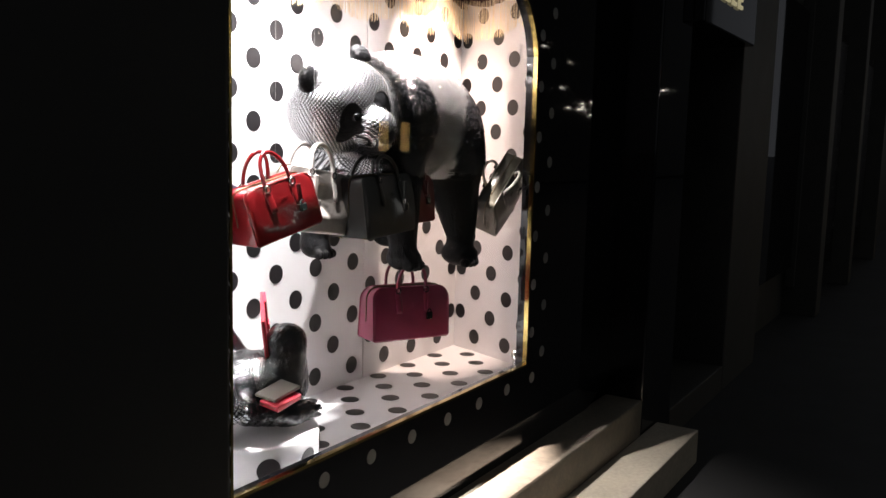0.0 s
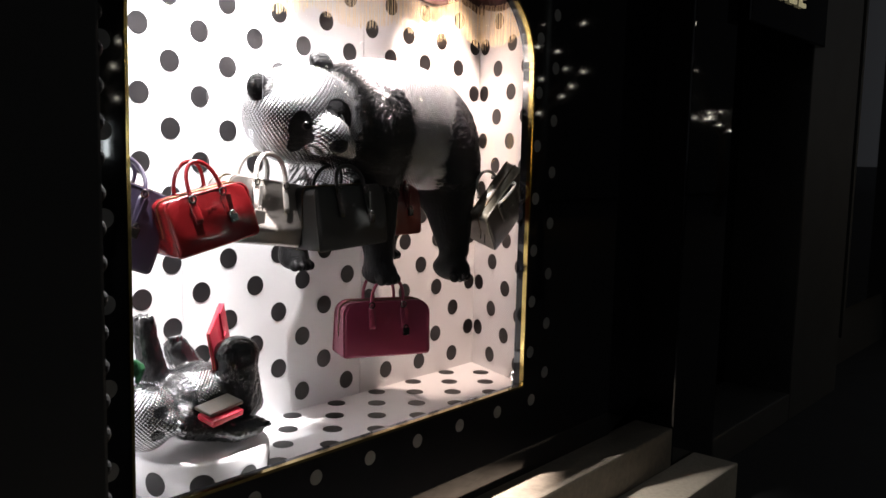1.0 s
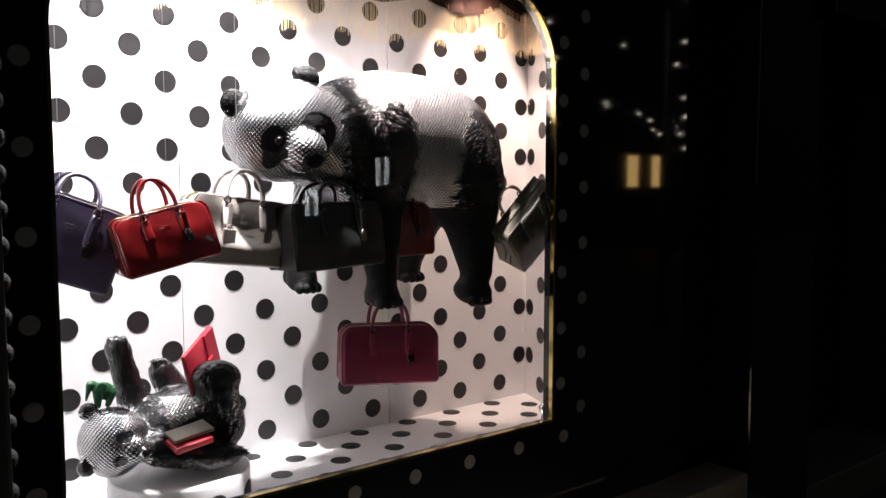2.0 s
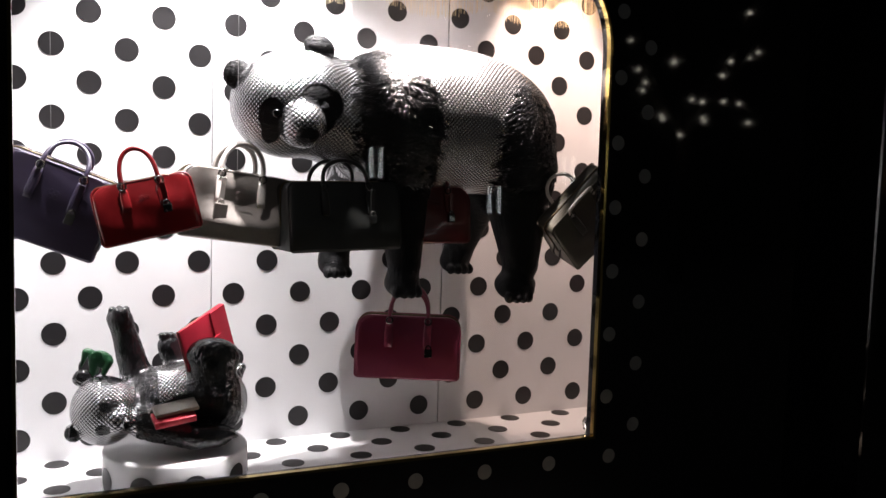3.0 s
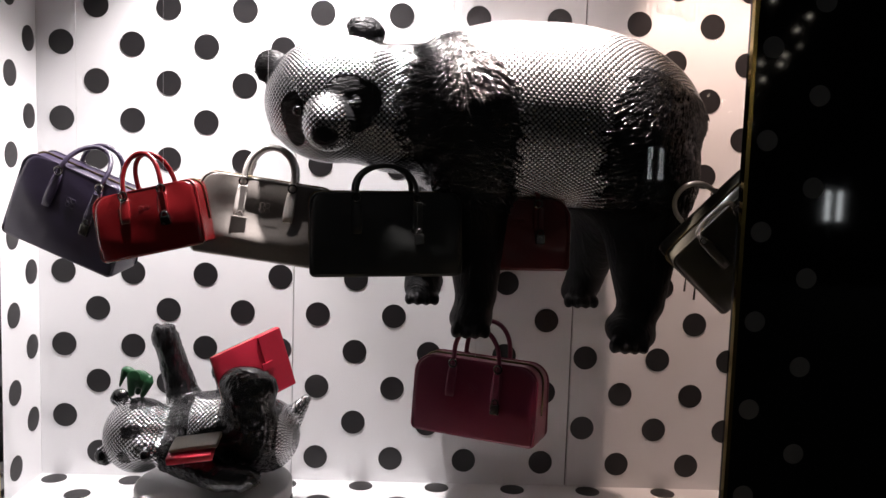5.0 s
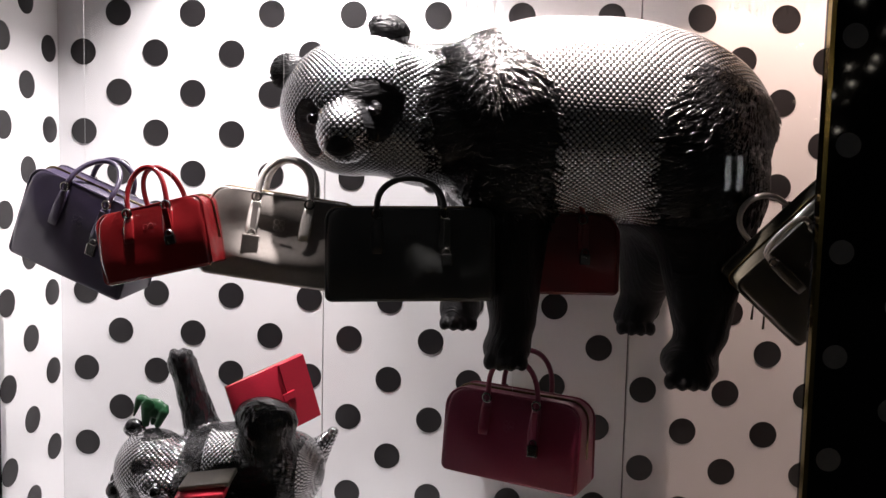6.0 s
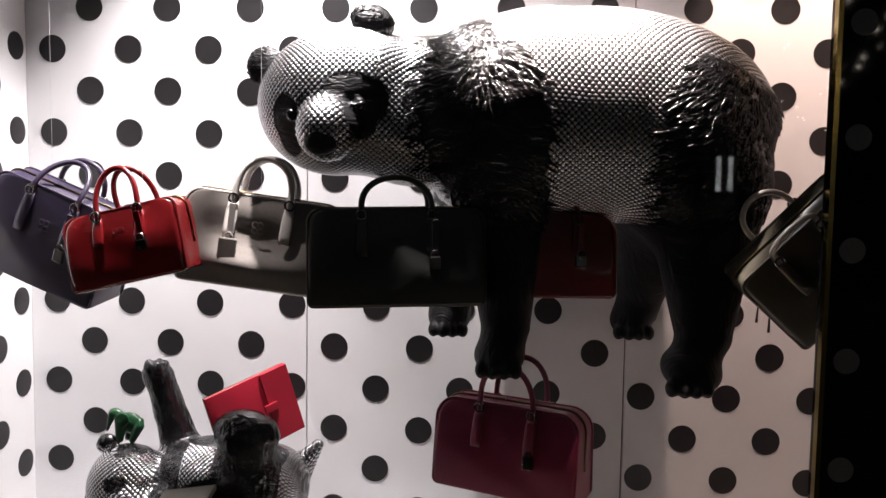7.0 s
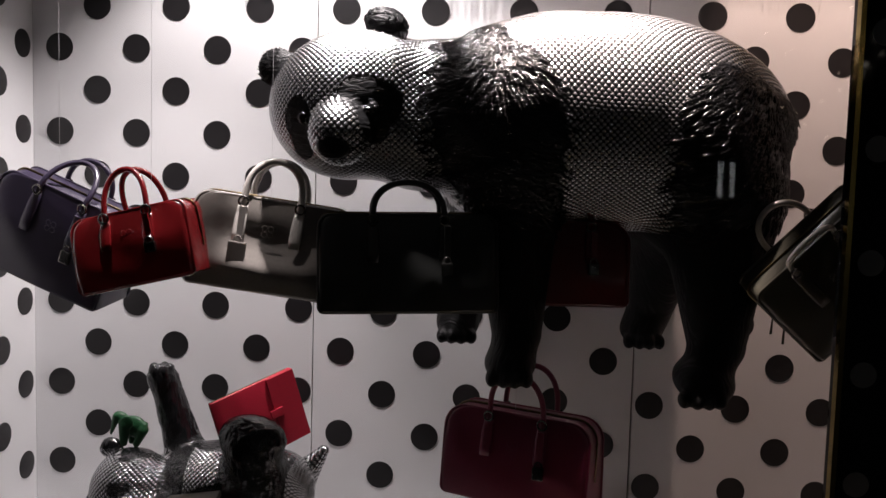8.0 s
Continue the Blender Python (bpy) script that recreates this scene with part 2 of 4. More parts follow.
# ---- figures ----
def ellipsoid(c, r, turn=(0, 0, 0), k=0.03):
    rot = np.array(Euler([radians(a) for a in turn]).to_matrix())

    def f(p):
        q = (p - np.array(c, np.float32)) @ rot.astype(np.float32)
        rr = np.array(r, np.float32)
        k0 = np.sqrt(((q / rr) ** 2).sum(-1)) + 1e-6
        k1 = np.sqrt(((q / rr ** 2) ** 2).sum(-1)) + 1e-6
        return k0 * (k0 - 1) / k1
    return f, k


def limb(a, b, ra, rb, k=0.03):
    a, b = np.array(a, np.float32), np.array(b, np.float32)

    def f(p):
        d = b - a
        h = np.clip(((p - a) @ d) / (d @ d), 0, 1)
        return np.sqrt(((p - a - h[..., None] * d) ** 2).sum(-1)) - (ra + (rb - ra) * h)
    return f, k


def blend_field(prims, p):
    total = None
    for f, k in prims:
        d = f(p).astype(np.float32)
        if total is None:
            total = d
        else:
            h = np.clip(0.5 + 0.5 * (d - total) / k, 0, 1)
            total = d + (total - d) * h - k * h * (1 - h)
    return total


def skin_of(prims, lo, hi, step):
    """The surface of blended bodies, as points and quads."""
    axes = [np.arange(a, b + step, step, dtype=np.float32) for a, b in zip(lo, hi)]
    shape = tuple(len(a) for a in axes)
    val = np.empty(shape, np.float32)
    gy, gz = np.meshgrid(axes[1], axes[2], indexing="ij")
    for i0 in range(0, shape[0], 16):
        xs = axes[0][i0:i0 + 16]
        p = np.empty((len(xs), *gy.shape, 3), np.float32)
        p[..., 0], p[..., 1], p[..., 2] = xs[:, None, None], gy, gz
        val[i0:i0 + 16] = blend_field(prims, p)
    ins = val < 0
    cell = tuple(s - 1 for s in shape)
    count = np.zeros(cell, np.uint8)
    acc = np.zeros((*cell, 3), np.float32)
    corners = [(x, y, z) for x in (0, 1) for y in (0, 1) for z in (0, 1)]

    def sub(arr, c):
        return arr[c[0]:c[0] + cell[0], c[1]:c[1] + cell[1], c[2]:c[2] + cell[2]]
    for a in corners:
        for ax in range(3):
            if a[ax]:
                continue
            b = tuple(1 if n == ax else a[n] for n in range(3))
            va, vb = sub(val, a), sub(val, b)
            hit = sub(ins, a) != sub(ins, b)
            t = np.where(hit, va / np.where(hit, va - vb, 1), 0)
            for n in range(3):
                acc[..., n] += np.where(hit, a[n] + (t if n == ax else 0), 0)
            count += hit
    live = count > 0
    index = np.full(cell, -1, np.int64)
    index[live] = np.arange(live.sum())
    cells = np.argwhere(live)
    pts = (cells + acc[live] / count[live][:, None]) * step + np.array(lo)
    quads = []
    for ax in range(3):
        o1, o2 = [n for n in range(3) if n != ax]
        hi_s, lo_s = [slice(None)] * 3, [slice(None)] * 3
        lo_s[ax], hi_s[ax] = slice(0, -1), slice(1, None)
        cross = np.argwhere(ins[tuple(lo_s)] != ins[tuple(hi_s)])
        cross = cross[(cross[:, o1] > 0) & (cross[:, o2] > 0) & (cross[:, o1] < cell[o1]) & (cross[:, o2] < cell[o2])]
        ring = []
        for d1, d2 in ((-1, -1), (0, -1), (0, 0), (-1, 0)):
            c = cross.copy()
            c[:, o1] += d1
            c[:, o2] += d2
            ring.append(index[c[:, 0], c[:, 1], c[:, 2]])
        q = np.stack(ring, 1)
        flip = ins[tuple(cross.T)] == (ax != 1)
        q[~flip] = q[~flip][:, ::-1]
        quads.append(q)
    return pts, np.concatenate(quads)


def fur_locks(pts, normals, kinds, flow, count):
    """Tapered, ridged locks lying on the furry parts. flow(points) gives the way, the length and the chance of each."""
    rng = np.random.default_rng(5)
    way, length, chance = flow(pts)
    chance = np.where(kinds > 0, chance, 0)
    picked = rng.choice(len(pts), size=count, replace=False, p=chance / chance.sum())
    p, n, f, ln = pts[picked], normals[picked], way[picked], length[picked] * rng.uniform(0.7, 1.3, count)
    f = f + rng.normal(0, 0.10, f.shape)
    f -= n * (f * n).sum(1)[:, None]
    f /= np.linalg.norm(f, axis=1)[:, None] + 1e-9
    side = np.cross(n, f)
    bend = rng.normal(0, 0.10, count)
    rows = [p - n * 0.003]
    for along, half, lift in ((0.22, 0.085, 0.045), (0.55, 0.095, 0.065), (0.82, 0.06, 0.05)):
        mid = p + f * (ln * along)[:, None] + side * (ln * bend * along ** 2)[:, None]
        rows += [mid - side * (ln * half)[:, None] - n * 0.001, mid + n * (ln * lift)[:, None], mid + side * (ln * half)[:, None] - n * 0.001]
    rows.append(p + f * ln[:, None] + side * (ln * bend)[:, None] + n * (ln * 0.015)[:, None])
    verts = np.stack(rows, 1).reshape(-1, 3)
    shape = [(0, 1, 2, 2), (0, 2, 3, 3)]
    for a in (1, 4):
        shape += [(a, a + 3, a + 4, a + 1), (a + 1, a + 4, a + 5, a + 2)]
    shape += [(7, 10, 8, 8), (8, 10, 9, 9)]
    quads = np.array([q for q in shape if q[2] != q[3]])
    thin = np.array([q[:3] for q in shape if q[2] == q[3]])
    first = np.arange(count)[:, None, None] * 11
    tri = np.concatenate([(quads[:, [0, 1, 2]] + first).reshape(-1, 3), (quads[:, [0, 2, 3]] + first).reshape(-1, 3), (thin + first).reshape(-1, 3)])
    own = kinds[picked]
    return verts, tri, np.concatenate([np.repeat(own, len(quads)), np.repeat(own, len(quads)), np.repeat(own, len(thin))]).astype(np.int32)


def finer(pts, quads, prims):
    """Each quad in four, the new points laid on the blended bodies again."""
    n = len(pts)
    ends = np.sort(np.stack([quads, np.roll(quads, -1, 1)], -1), -1)
    pairs, at = np.unique(ends[..., 0] * n + ends[..., 1], return_inverse=True)
    at = at.reshape(-1, 4) + n
    hub = np.arange(len(quads)) + n + len(pairs)
    pts = np.concatenate([pts, (pts[pairs // n] + pts[pairs % n]) / 2, pts[quads].mean(1)])
    quads = np.concatenate([np.stack([quads[:, k], at[:, k], hub, at[:, k - 1]], 1) for k in range(4)])
    pts = pts - normals_of(pts, quads) * blend_field(prims, pts.astype(np.float32))[:, None]
    return pts, quads


def normals_of(pts, quads):
    out = np.zeros_like(pts)
    a, b, c, d = (pts[quads[:, n]] for n in range(4))
    fn = np.cross(c - a, d - b)
    for axis in range(3):
        out[:, axis] = sum(np.bincount(quads[:, n], fn[:, axis], len(pts)) for n in range(4))
    return out / (np.linalg.norm(out, axis=1)[:, None] + 1e-12)


def figure(name, prims, lo, hi, step, base, regions, uvs, mats, tufts, label, category, flow=None, count=0, studs=0.0):
    """One cast figure in one mesh. regions(points) gives each face its surface, uvs(points) the layout of its relief."""
    pts, quads = skin_of(prims, lo, hi, step)
    if studs:
        for level in range(2):
            if level:
                bare = (regions(pts)[quads] == 0).all(1)
                fine, small = finer(pts, quads[bare], prims)
                pts, quads = fine, np.concatenate([quads[~bare], small])
            else:
                pts, quads = finer(pts, quads, prims)
    kinds = regions(pts)
    me = bpy.data.meshes.new(name)
    # fur stands out in uneven locks
    normals = normals_of(pts, quads)
    if studs:
        u, v = uvs(pts).T * (math.pi / studs * 0.7071)
        dome = (np.abs(np.sin(u + v)) * np.abs(np.sin(u - v))) ** 0.6
        pts = pts + normals * (np.where(kinds == 0, dome, 0) * studs * 0.24)[:, None]
    if tufts:
        for i in np.flatnonzero(kinds == 1):
            p = pts[i]
            sx, sz = (70, 34) if p[2] < 1.5 else (26, 85)
            w = noise.noise((p[0] * sx, p[1] * 70, p[2] * sz)) + 0.6 * noise.noise((p[0] * sx * 1.9, p[1] * 130, p[2] * sz * 1.8))
            pts[i] = p + normals[i] * tufts * (w + 0.15) * (0.45 if normals[i][2] > 0.7 or 1.15 < p[2] < 1.45 else 1.0) + np.array((0, 0, -tufts * 0.5 * max(w, 0)))
    face_kind = np.round(np.median(kinds[quads], axis=1)).astype(np.int32)
    faces = quads.tolist()
    if flow:
        more, leaves, kind_of = fur_locks(pts, normals, kinds, flow, count)
        faces += (leaves + len(pts)).tolist()
        pts = np.concatenate([pts, more])
        face_kind = np.concatenate([face_kind, kind_of])
    me.from_pydata((pts - np.array(base)).tolist(), [], faces)
    for m in mats:
        me.materials.append(m)
    me.polygons.foreach_set("material_index", face_kind)
    me.polygons.foreach_set("use_smooth", [True] * len(me.polygons))
    layer = me.uv_layers.new(name="skin")
    layer.data.foreach_set("uv", uvs(pts)[np.array([i for f in faces for i in f])].astype(np.float32).ravel())
    me.update()
    ob = new(name, me)
    ob.location = base
    return tagged(ob, label, category)


def near(p, c, r):
    return (((p - np.array(c)) / np.array(r)) ** 2).sum(1)


# the large bear, walking over the row of bags
HEAD = (0.745, -0.40, 1.752)
BIG = [
    ellipsoid((1.29, -0.29, 1.735), (0.40, 0.205, 0.24), (0, 0, 0), 0.05),
    ellipsoid((1.05, -0.30, 1.72), (0.15, 0.215, 0.215), (0, 0, 0), 0.06),
    ellipsoid((1.16, -0.30, 1.738), (0.16, 0.205, 0.222), (0, 0, 0), 0.05),
    ellipsoid((1.50, -0.29, 1.66), (0.175, 0.215, 0.215), (0, 0, 0), 0.05),
    ellipsoid((0.91, -0.36, 1.75), (0.13, 0.15, 0.148), (0, 0, 0), 0.05),
    ellipsoid((0.88, -0.38, 1.69), (0.12, 0.14, 0.11), (0, 0, 0), 0.05),
    ellipsoid(HEAD, (0.178, 0.155, 0.155), (0, -10, 0), 0.04),
    ellipsoid((0.80, -0.41, 1.795), (0.105, 0.115, 0.10), (0, 0, 0), 0.03),
    ellipsoid((0.742, -0.54, 1.687), (0.062, 0.085, 0.064), (0, 0, 0), 0.015),
    ellipsoid((0.740, -0.605, 1.655), (0.030, 0.018, 0.022), (0, 0, 0), 0.01),
    ellipsoid((0.585, -0.415, 1.825), (0.042, 0.022, 0.042), (0, 0, 0), 0.012),
    ellipsoid((0.815, -0.435, 1.917), (0.047, 0.026, 0.034), (0, 18, 0), 0.006),
    ellipsoid((0.803, -0.538, 1.738), (0.015, 0.013, 0.014), (0, 0, 0), 0.004),
    ellipsoid((0.668, -0.533, 1.715), (0.013, 0.012, 0.013), (0, 0, 0), 0.004),
    limb((1.09, -0.39, 1.62), (1.106, -0.42, 1.28), 0.108, 0.053, 0.05),
    ellipsoid((1.094, -0.435, 1.218), (0.054, 0.07, 0.045), (0, 0, 0), 0.03),
    limb((1.02, -0.18, 1.62), (0.972, -0.11, 1.28), 0.09, 0.05, 0.05),
    ellipsoid((0.97, -0.12, 1.243), (0.05, 0.06, 0.04), (0, 0, 0), 0.03),
    limb((1.53, -0.36, 1.56), (1.525, -0.42, 1.27), 0.128, 0.060, 0.06),
    ellipsoid((1.500, -0.43, 1.197), (0.064, 0.08, 0.050), (0, 15, 0), 0.03),
    limb((1.47, -0.19, 1.55), (1.44, -0.12, 1.30), 0.11, 0.055, 0.06),
    ellipsoid((1.42, -0.125, 1.25), (0.05, 0.065, 0.042), (0, 0, 0), 0.03),
    ellipsoid((1.665, -0.28, 1.74), (0.035, 0.05, 0.05), (0, 0, 0), 0.03),
]
for cx, cy, cz in ((1.092, -0.487, 1.195), (0.97, -0.17, 1.222), (1.485, -0.492, 1.168), (1.42, -0.18, 1.228)):
    BIG += [ellipsoid((cx + s * 0.024, cy - 0.008 + 0.008 * abs(s), cz), (0.013, 0.022, 0.018), (0, 0, 0), 0.012) for s in (-1.5, -0.5, 0.5, 1.5)]


def collar_edge(x, y, z):
    return 0.915 + 0.007 * np.sin(z * 43 + y * 17) + 0.005 * np.sin(z * 121 + x * 31) + 0.5 * np.maximum(1.69 - z, 0) + 0.25 * np.maximum(z - 1.77, 0)


def big_regions(p):
    x, y, z = p.T
    wave = 0.006 * np.sin(z * 43 + y * 17) + 0.005 * np.sin(z * 121 + x * 31)
    kind = np.zeros(len(p), np.int32)
    kind[(x > collar_edge(x, y, z)) & (x < 1.19 + wave - 5 * np.maximum(z - 1.62, 0) ** 3)] = 1
    kind[(x > 1.41 + wave + np.maximum(z - 1.66, 0) ** 1.5) & (z < 1.86 + wave - 0.35 * (x - 1.48))] = 1
    kind[(z < 1.50) & (x > 0.88)] = 1
    kind[(z < 1.52 + wave) & (x > 0.88) & (kind == 1)] = 2
    # dark patches round the eyes, the nose and the ears
    for c, r in (((0.785, -0.52, 1.768), (0.052, 0.10, 0.034)), ((0.818, -0.5, 1.745), (0.046, 0.10, 0.048)), ((0.805, -0.53, 1.712), (0.034, 0.08, 0.044)), ((0.655, -0.515, 1.712), (0.030, 0.09, 0.046)),
                 ((0.660, -0.515, 1.672), (0.026, 0.09, 0.042)), ((0.738, -0.61, 1.650), (0.034, 0.03, 0.025)), ((0.578, -0.415, 1.834), (0.052, 0.05, 0.05)), ((0.817, -0.435, 1.926), (0.056, 0.04, 0.033))):
        kind[near(p, c, r) < 1] = 2
    for c, r in (((0.803, -0.553, 1.738), (0.017, 0.02, 0.017)), ((0.668, -0.545, 1.715), (0.015, 0.02, 0.016))):
        kind[near(p, c, r) < 1] = 1
    return kind


def big_uv(p):
    x, y, z = p.T
    body = np.stack([np.arctan2(z - 1.66, -(y + 0.29)) * 0.22, x], 1)
    q = p - np.array(HEAD)
    r = np.linalg.norm(q, axis=1) + 1e-6
    lat = np.arcsin(np.clip(q[:, 0] / r, -1, 1))
    lon = np.arctan2(q[:, 2], -q[:, 1])
    head = np.stack([lon * np.cos(lat), lat], 1) * np.clip(r, 0.15, 0.24)[:, None]
    uv = np.where((x < collar_edge(x, y, z) + 0.006)[:, None], head, body)
    neck = (x > 0.84) & (x < collar_edge(x, y, z) + 0.006)
    uv[neck] = np.stack([np.arctan2(z[neck] - 1.73, -(y[neck] + 0.37)) * 0.16, x[neck]], 1)
    low = (z < 1.5) & (x > 0.85)
    uv[low] = np.stack([np.arctan2(y[low] + 0.29, x[low] - 1.25) * 0.4, z[low]], 1)
    return uv


def big_flow(p):
    """Collar locks part to both sides and sweep back; rump locks sweep forward and down; ears bristle upward."""
    x, y, z = p.T
    across = np.clip((x - 0.93) / 0.26, 0, 1)
    fx = np.where(x < 1.3, -0.85 + 1.85 * across, -1.0 + 0.9 * np.clip((x - 1.42) / 0.25, 0, 1))
    fz = np.where(x < 1.3, -0.32, -0.22 - 0.5 * np.clip((x - 1.42) / 0.25, 0, 1))
    way = np.stack([fx, np.zeros_like(x) - 0.15, fz], 1)
    length = np.full(len(p), 0.034)
    ear = (x < 0.88) & ((z > 1.88) | (x < 0.60))
    way[ear] = p[ear] - np.array((0.72, -0.30, 1.75))
    length[ear] = 0.011
    chance = np.where(z > 1.60, 1.0, np.where(z > 1.50, 0.5, 0.0)) * np.where(x < 0.88, 0.0, 1.0)
    chance[ear] = 1.2
    return way, length, chance


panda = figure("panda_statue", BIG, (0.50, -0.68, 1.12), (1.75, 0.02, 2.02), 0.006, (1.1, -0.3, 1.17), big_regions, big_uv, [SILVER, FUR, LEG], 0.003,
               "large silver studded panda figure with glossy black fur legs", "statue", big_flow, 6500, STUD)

# the small bear, lying on its back on the pedestal
SH = (0.232, -0.335, 0.862)
SMALL = [
    ellipsoid((0.455, -0.30, 0.865), (0.17, 0.115, 0.11), (0, 4, 0), 0.03),
    ellipsoid((0.56, -0.27, 0.85), (0.085, 0.11, 0.095), (0, 0, 0), 0.03),
    ellipsoid(SH, (0.09, 0.095, 0.098), (0, 0, 0), 0.03),
    ellipsoid((0.265, -0.415, 0.85), (0.036, 0.036, 0.034), (0, 0, 0), 0.02),
    ellipsoid((0.283, -0.45, 0.848), (0.013, 0.012, 0.014), (0, 0, 0), 0.006),
    ellipsoid((0.175, -0.315, 0.955), (0.026, 0.016, 0.024), (0, 0, 0), 0.008),
    ellipsoid((0.15, -0.365, 0.812), (0.024, 0.018, 0.026), (0, 0, 0), 0.008),
    limb((0.335, -0.24, 0.90), (0.285, -0.26, 1.09), 0.048, 0.033, 0.03),
    ellipsoid((0.276, -0.265, 1.115), (0.034, 0.034, 0.032), (0, 0, 0), 0.02),
    limb((0.34, -0.40, 0.83), (0.47, -0.455, 0.795), 0.045, 0.035, 0.03),
    ellipsoid((0.52, -0.455, 0.795), (0.05, 0.034, 0.032), (0, 0, 0), 0.02),
    limb((0.55, -0.36, 0.86), (0.527, -0.38, 0.985), 0.07, 0.060, 0.03),
    ellipsoid((0.528, -0.378, 1.012), (0.076, 0.050, 0.052), (0, 8, 0), 0.02),
    limb((0.50, -0.20, 0.88), (0.43, -0.20, 1.01), 0.06, 0.04, 0.03),
    limb((0.60, -0.19, 0.86), (0.650, -0.18, 0.925), 0.038, 0.013, 0.02),
]
SMALL += [ellipsoid((0.276 + 0.02 * math.cos(a), -0.272 + 0.02 * math.sin(a), 1.132), (0.012, 0.012, 0.017), (0, 0, 0), 0.002) for a in (0.3, 1.5, 2.8, 4.2, 5.4)]
SMALL += [ellipsoid((0.56, -0.48 + 0.016 * s, 0.80), (0.016, 0.009, 0.011), (0, 0, 0), 0.006) for s in (0, 1, 2)]
SMALL += [ellipsoid((0.415 + 0.014 * s, -0.215, 1.045), (0.009, 0.012, 0.012), (0, 0, 0), 0.006) for s in (-1, 0, 1)]


def small_regions(p):
    x, y, z = p.T
    kind = np.zeros(len(p), np.int32)
    kind[(x > 0.31) & (x < 0.375)] = 1
    kind[(z > 0.945) & (x < 0.36) & (x > 0.22)] = 1
    kind[(y < -0.405) & (x > 0.31)] = 1
    kind[(x > 0.45) & (y < -0.27) & (x < 0.604)] = 1
    kind[(z > 0.965) & (x > 0.36)] = 1
    for c, r in (((0.238, -0.415, 0.893), (0.026, 0.03, 0.017)), ((0.225, -0.42, 0.832), (0.022, 0.03, 0.018)), ((0.288, -0.452, 0.848), (0.015, 0.016, 0.015)),
                 ((0.170, -0.315, 0.968), (0.028, 0.03, 0.017)), ((0.146, -0.365, 0.808), (0.024, 0.03, 0.026))):
        kind[near(p, c, r) < 1] = 1
    return kind


def small_uv(p):
    x, y, z = p.T
    body = np.stack([np.arctan2(z - 0.85, -(y + 0.30)) * 0.11, x], 1)
    q = p - np.array(SH)
    r = np.linalg.norm(q, axis=1) + 1e-6
    lat = np.arcsin(np.clip(q[:, 0] / r, -1, 1))
    head = np.stack([np.arctan2(q[:, 2], -q[:, 1]) * np.cos(lat) * 0.092, lat * 0.092], 1)
    uv = np.where((x < 0.315)[:, None], head, body)
    up = (z > 0.95) & (x < 0.36)
    uv[up] = np.stack([np.arctan2(y[up] + 0.25, x[up] - 0.29) * 0.04, z[up]], 1)
    return uv


def small_flow(p):
    """Short locks on the cub's shoulders and limbs, lying away from the chest."""
    x, y, z = p.T
    way = np.stack([0.5 * np.sign(x - 0.42), np.full(len(p), -0.3), np.where(z > 0.95, -0.8, -0.35)], 1)
    return way, np.full(len(p), 0.012), np.where(x < 0.30, 0.0, np.where(z > 0.95, 0.1, 1.0))


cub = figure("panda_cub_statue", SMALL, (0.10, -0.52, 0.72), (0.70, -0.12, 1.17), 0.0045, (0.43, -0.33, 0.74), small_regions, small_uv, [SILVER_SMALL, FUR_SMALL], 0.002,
             "small silver studded panda figure lying on the round pedestal", "statue", small_flow, 1500, STUD_SMALL)


# ---- handbags ----
def leather(name, colour, rough=0.35, coat=0.25, metal=0.0):
    return material(name, colour, rough, metal, vary=0.1, scale=9, fine=160, bump=0.0004, bump_scale=420, coat=coat, uneven=0.03)


def outline(w, h, top_r, low_r, inset=0.0, n=7):
    """A box with rounded corners, seen from the front, anticlockwise from the lower left."""
    pts = []
    x0, x1, z0, z1 = -w / 2 + inset, w / 2 - inset, inset, h - inset
    for cx, cz, r, a0 in ((x0, z0, low_r, 180), (x1, z0, low_r, 270), (x1, z1, top_r, 0), (x0, z1, top_r, 90)):
        r = max(r - inset, 0.004)
        ox, oz = cx + (r if a0 in (180, 90) else -r), cz + (r if a0 in (180, 270) else -r)
        for k in range(n):
            a = radians(a0 + 90 * k / (n - 1))
            pts.append((ox + r * math.cos(a), oz + r * math.sin(a)))
    return pts


def arc_handle(span, rise, y, z0, lean=0.0, n=18):
    """A rolled handle: two feet and an arch between them."""
    pts = [(-span / 2, y, z0 - 0.035), (-span / 2, y, z0)]
    for k in range(1, n):
        a = math.pi * (1 - k / n)
        pts.append((span / 2 * math.cos(a), y + lean * math.sin(a), z0 + rise * math.sin(a) ** 0.8))
    return pts + [(span / 2, y, z0), (span / 2, y, z0 - 0.035)]


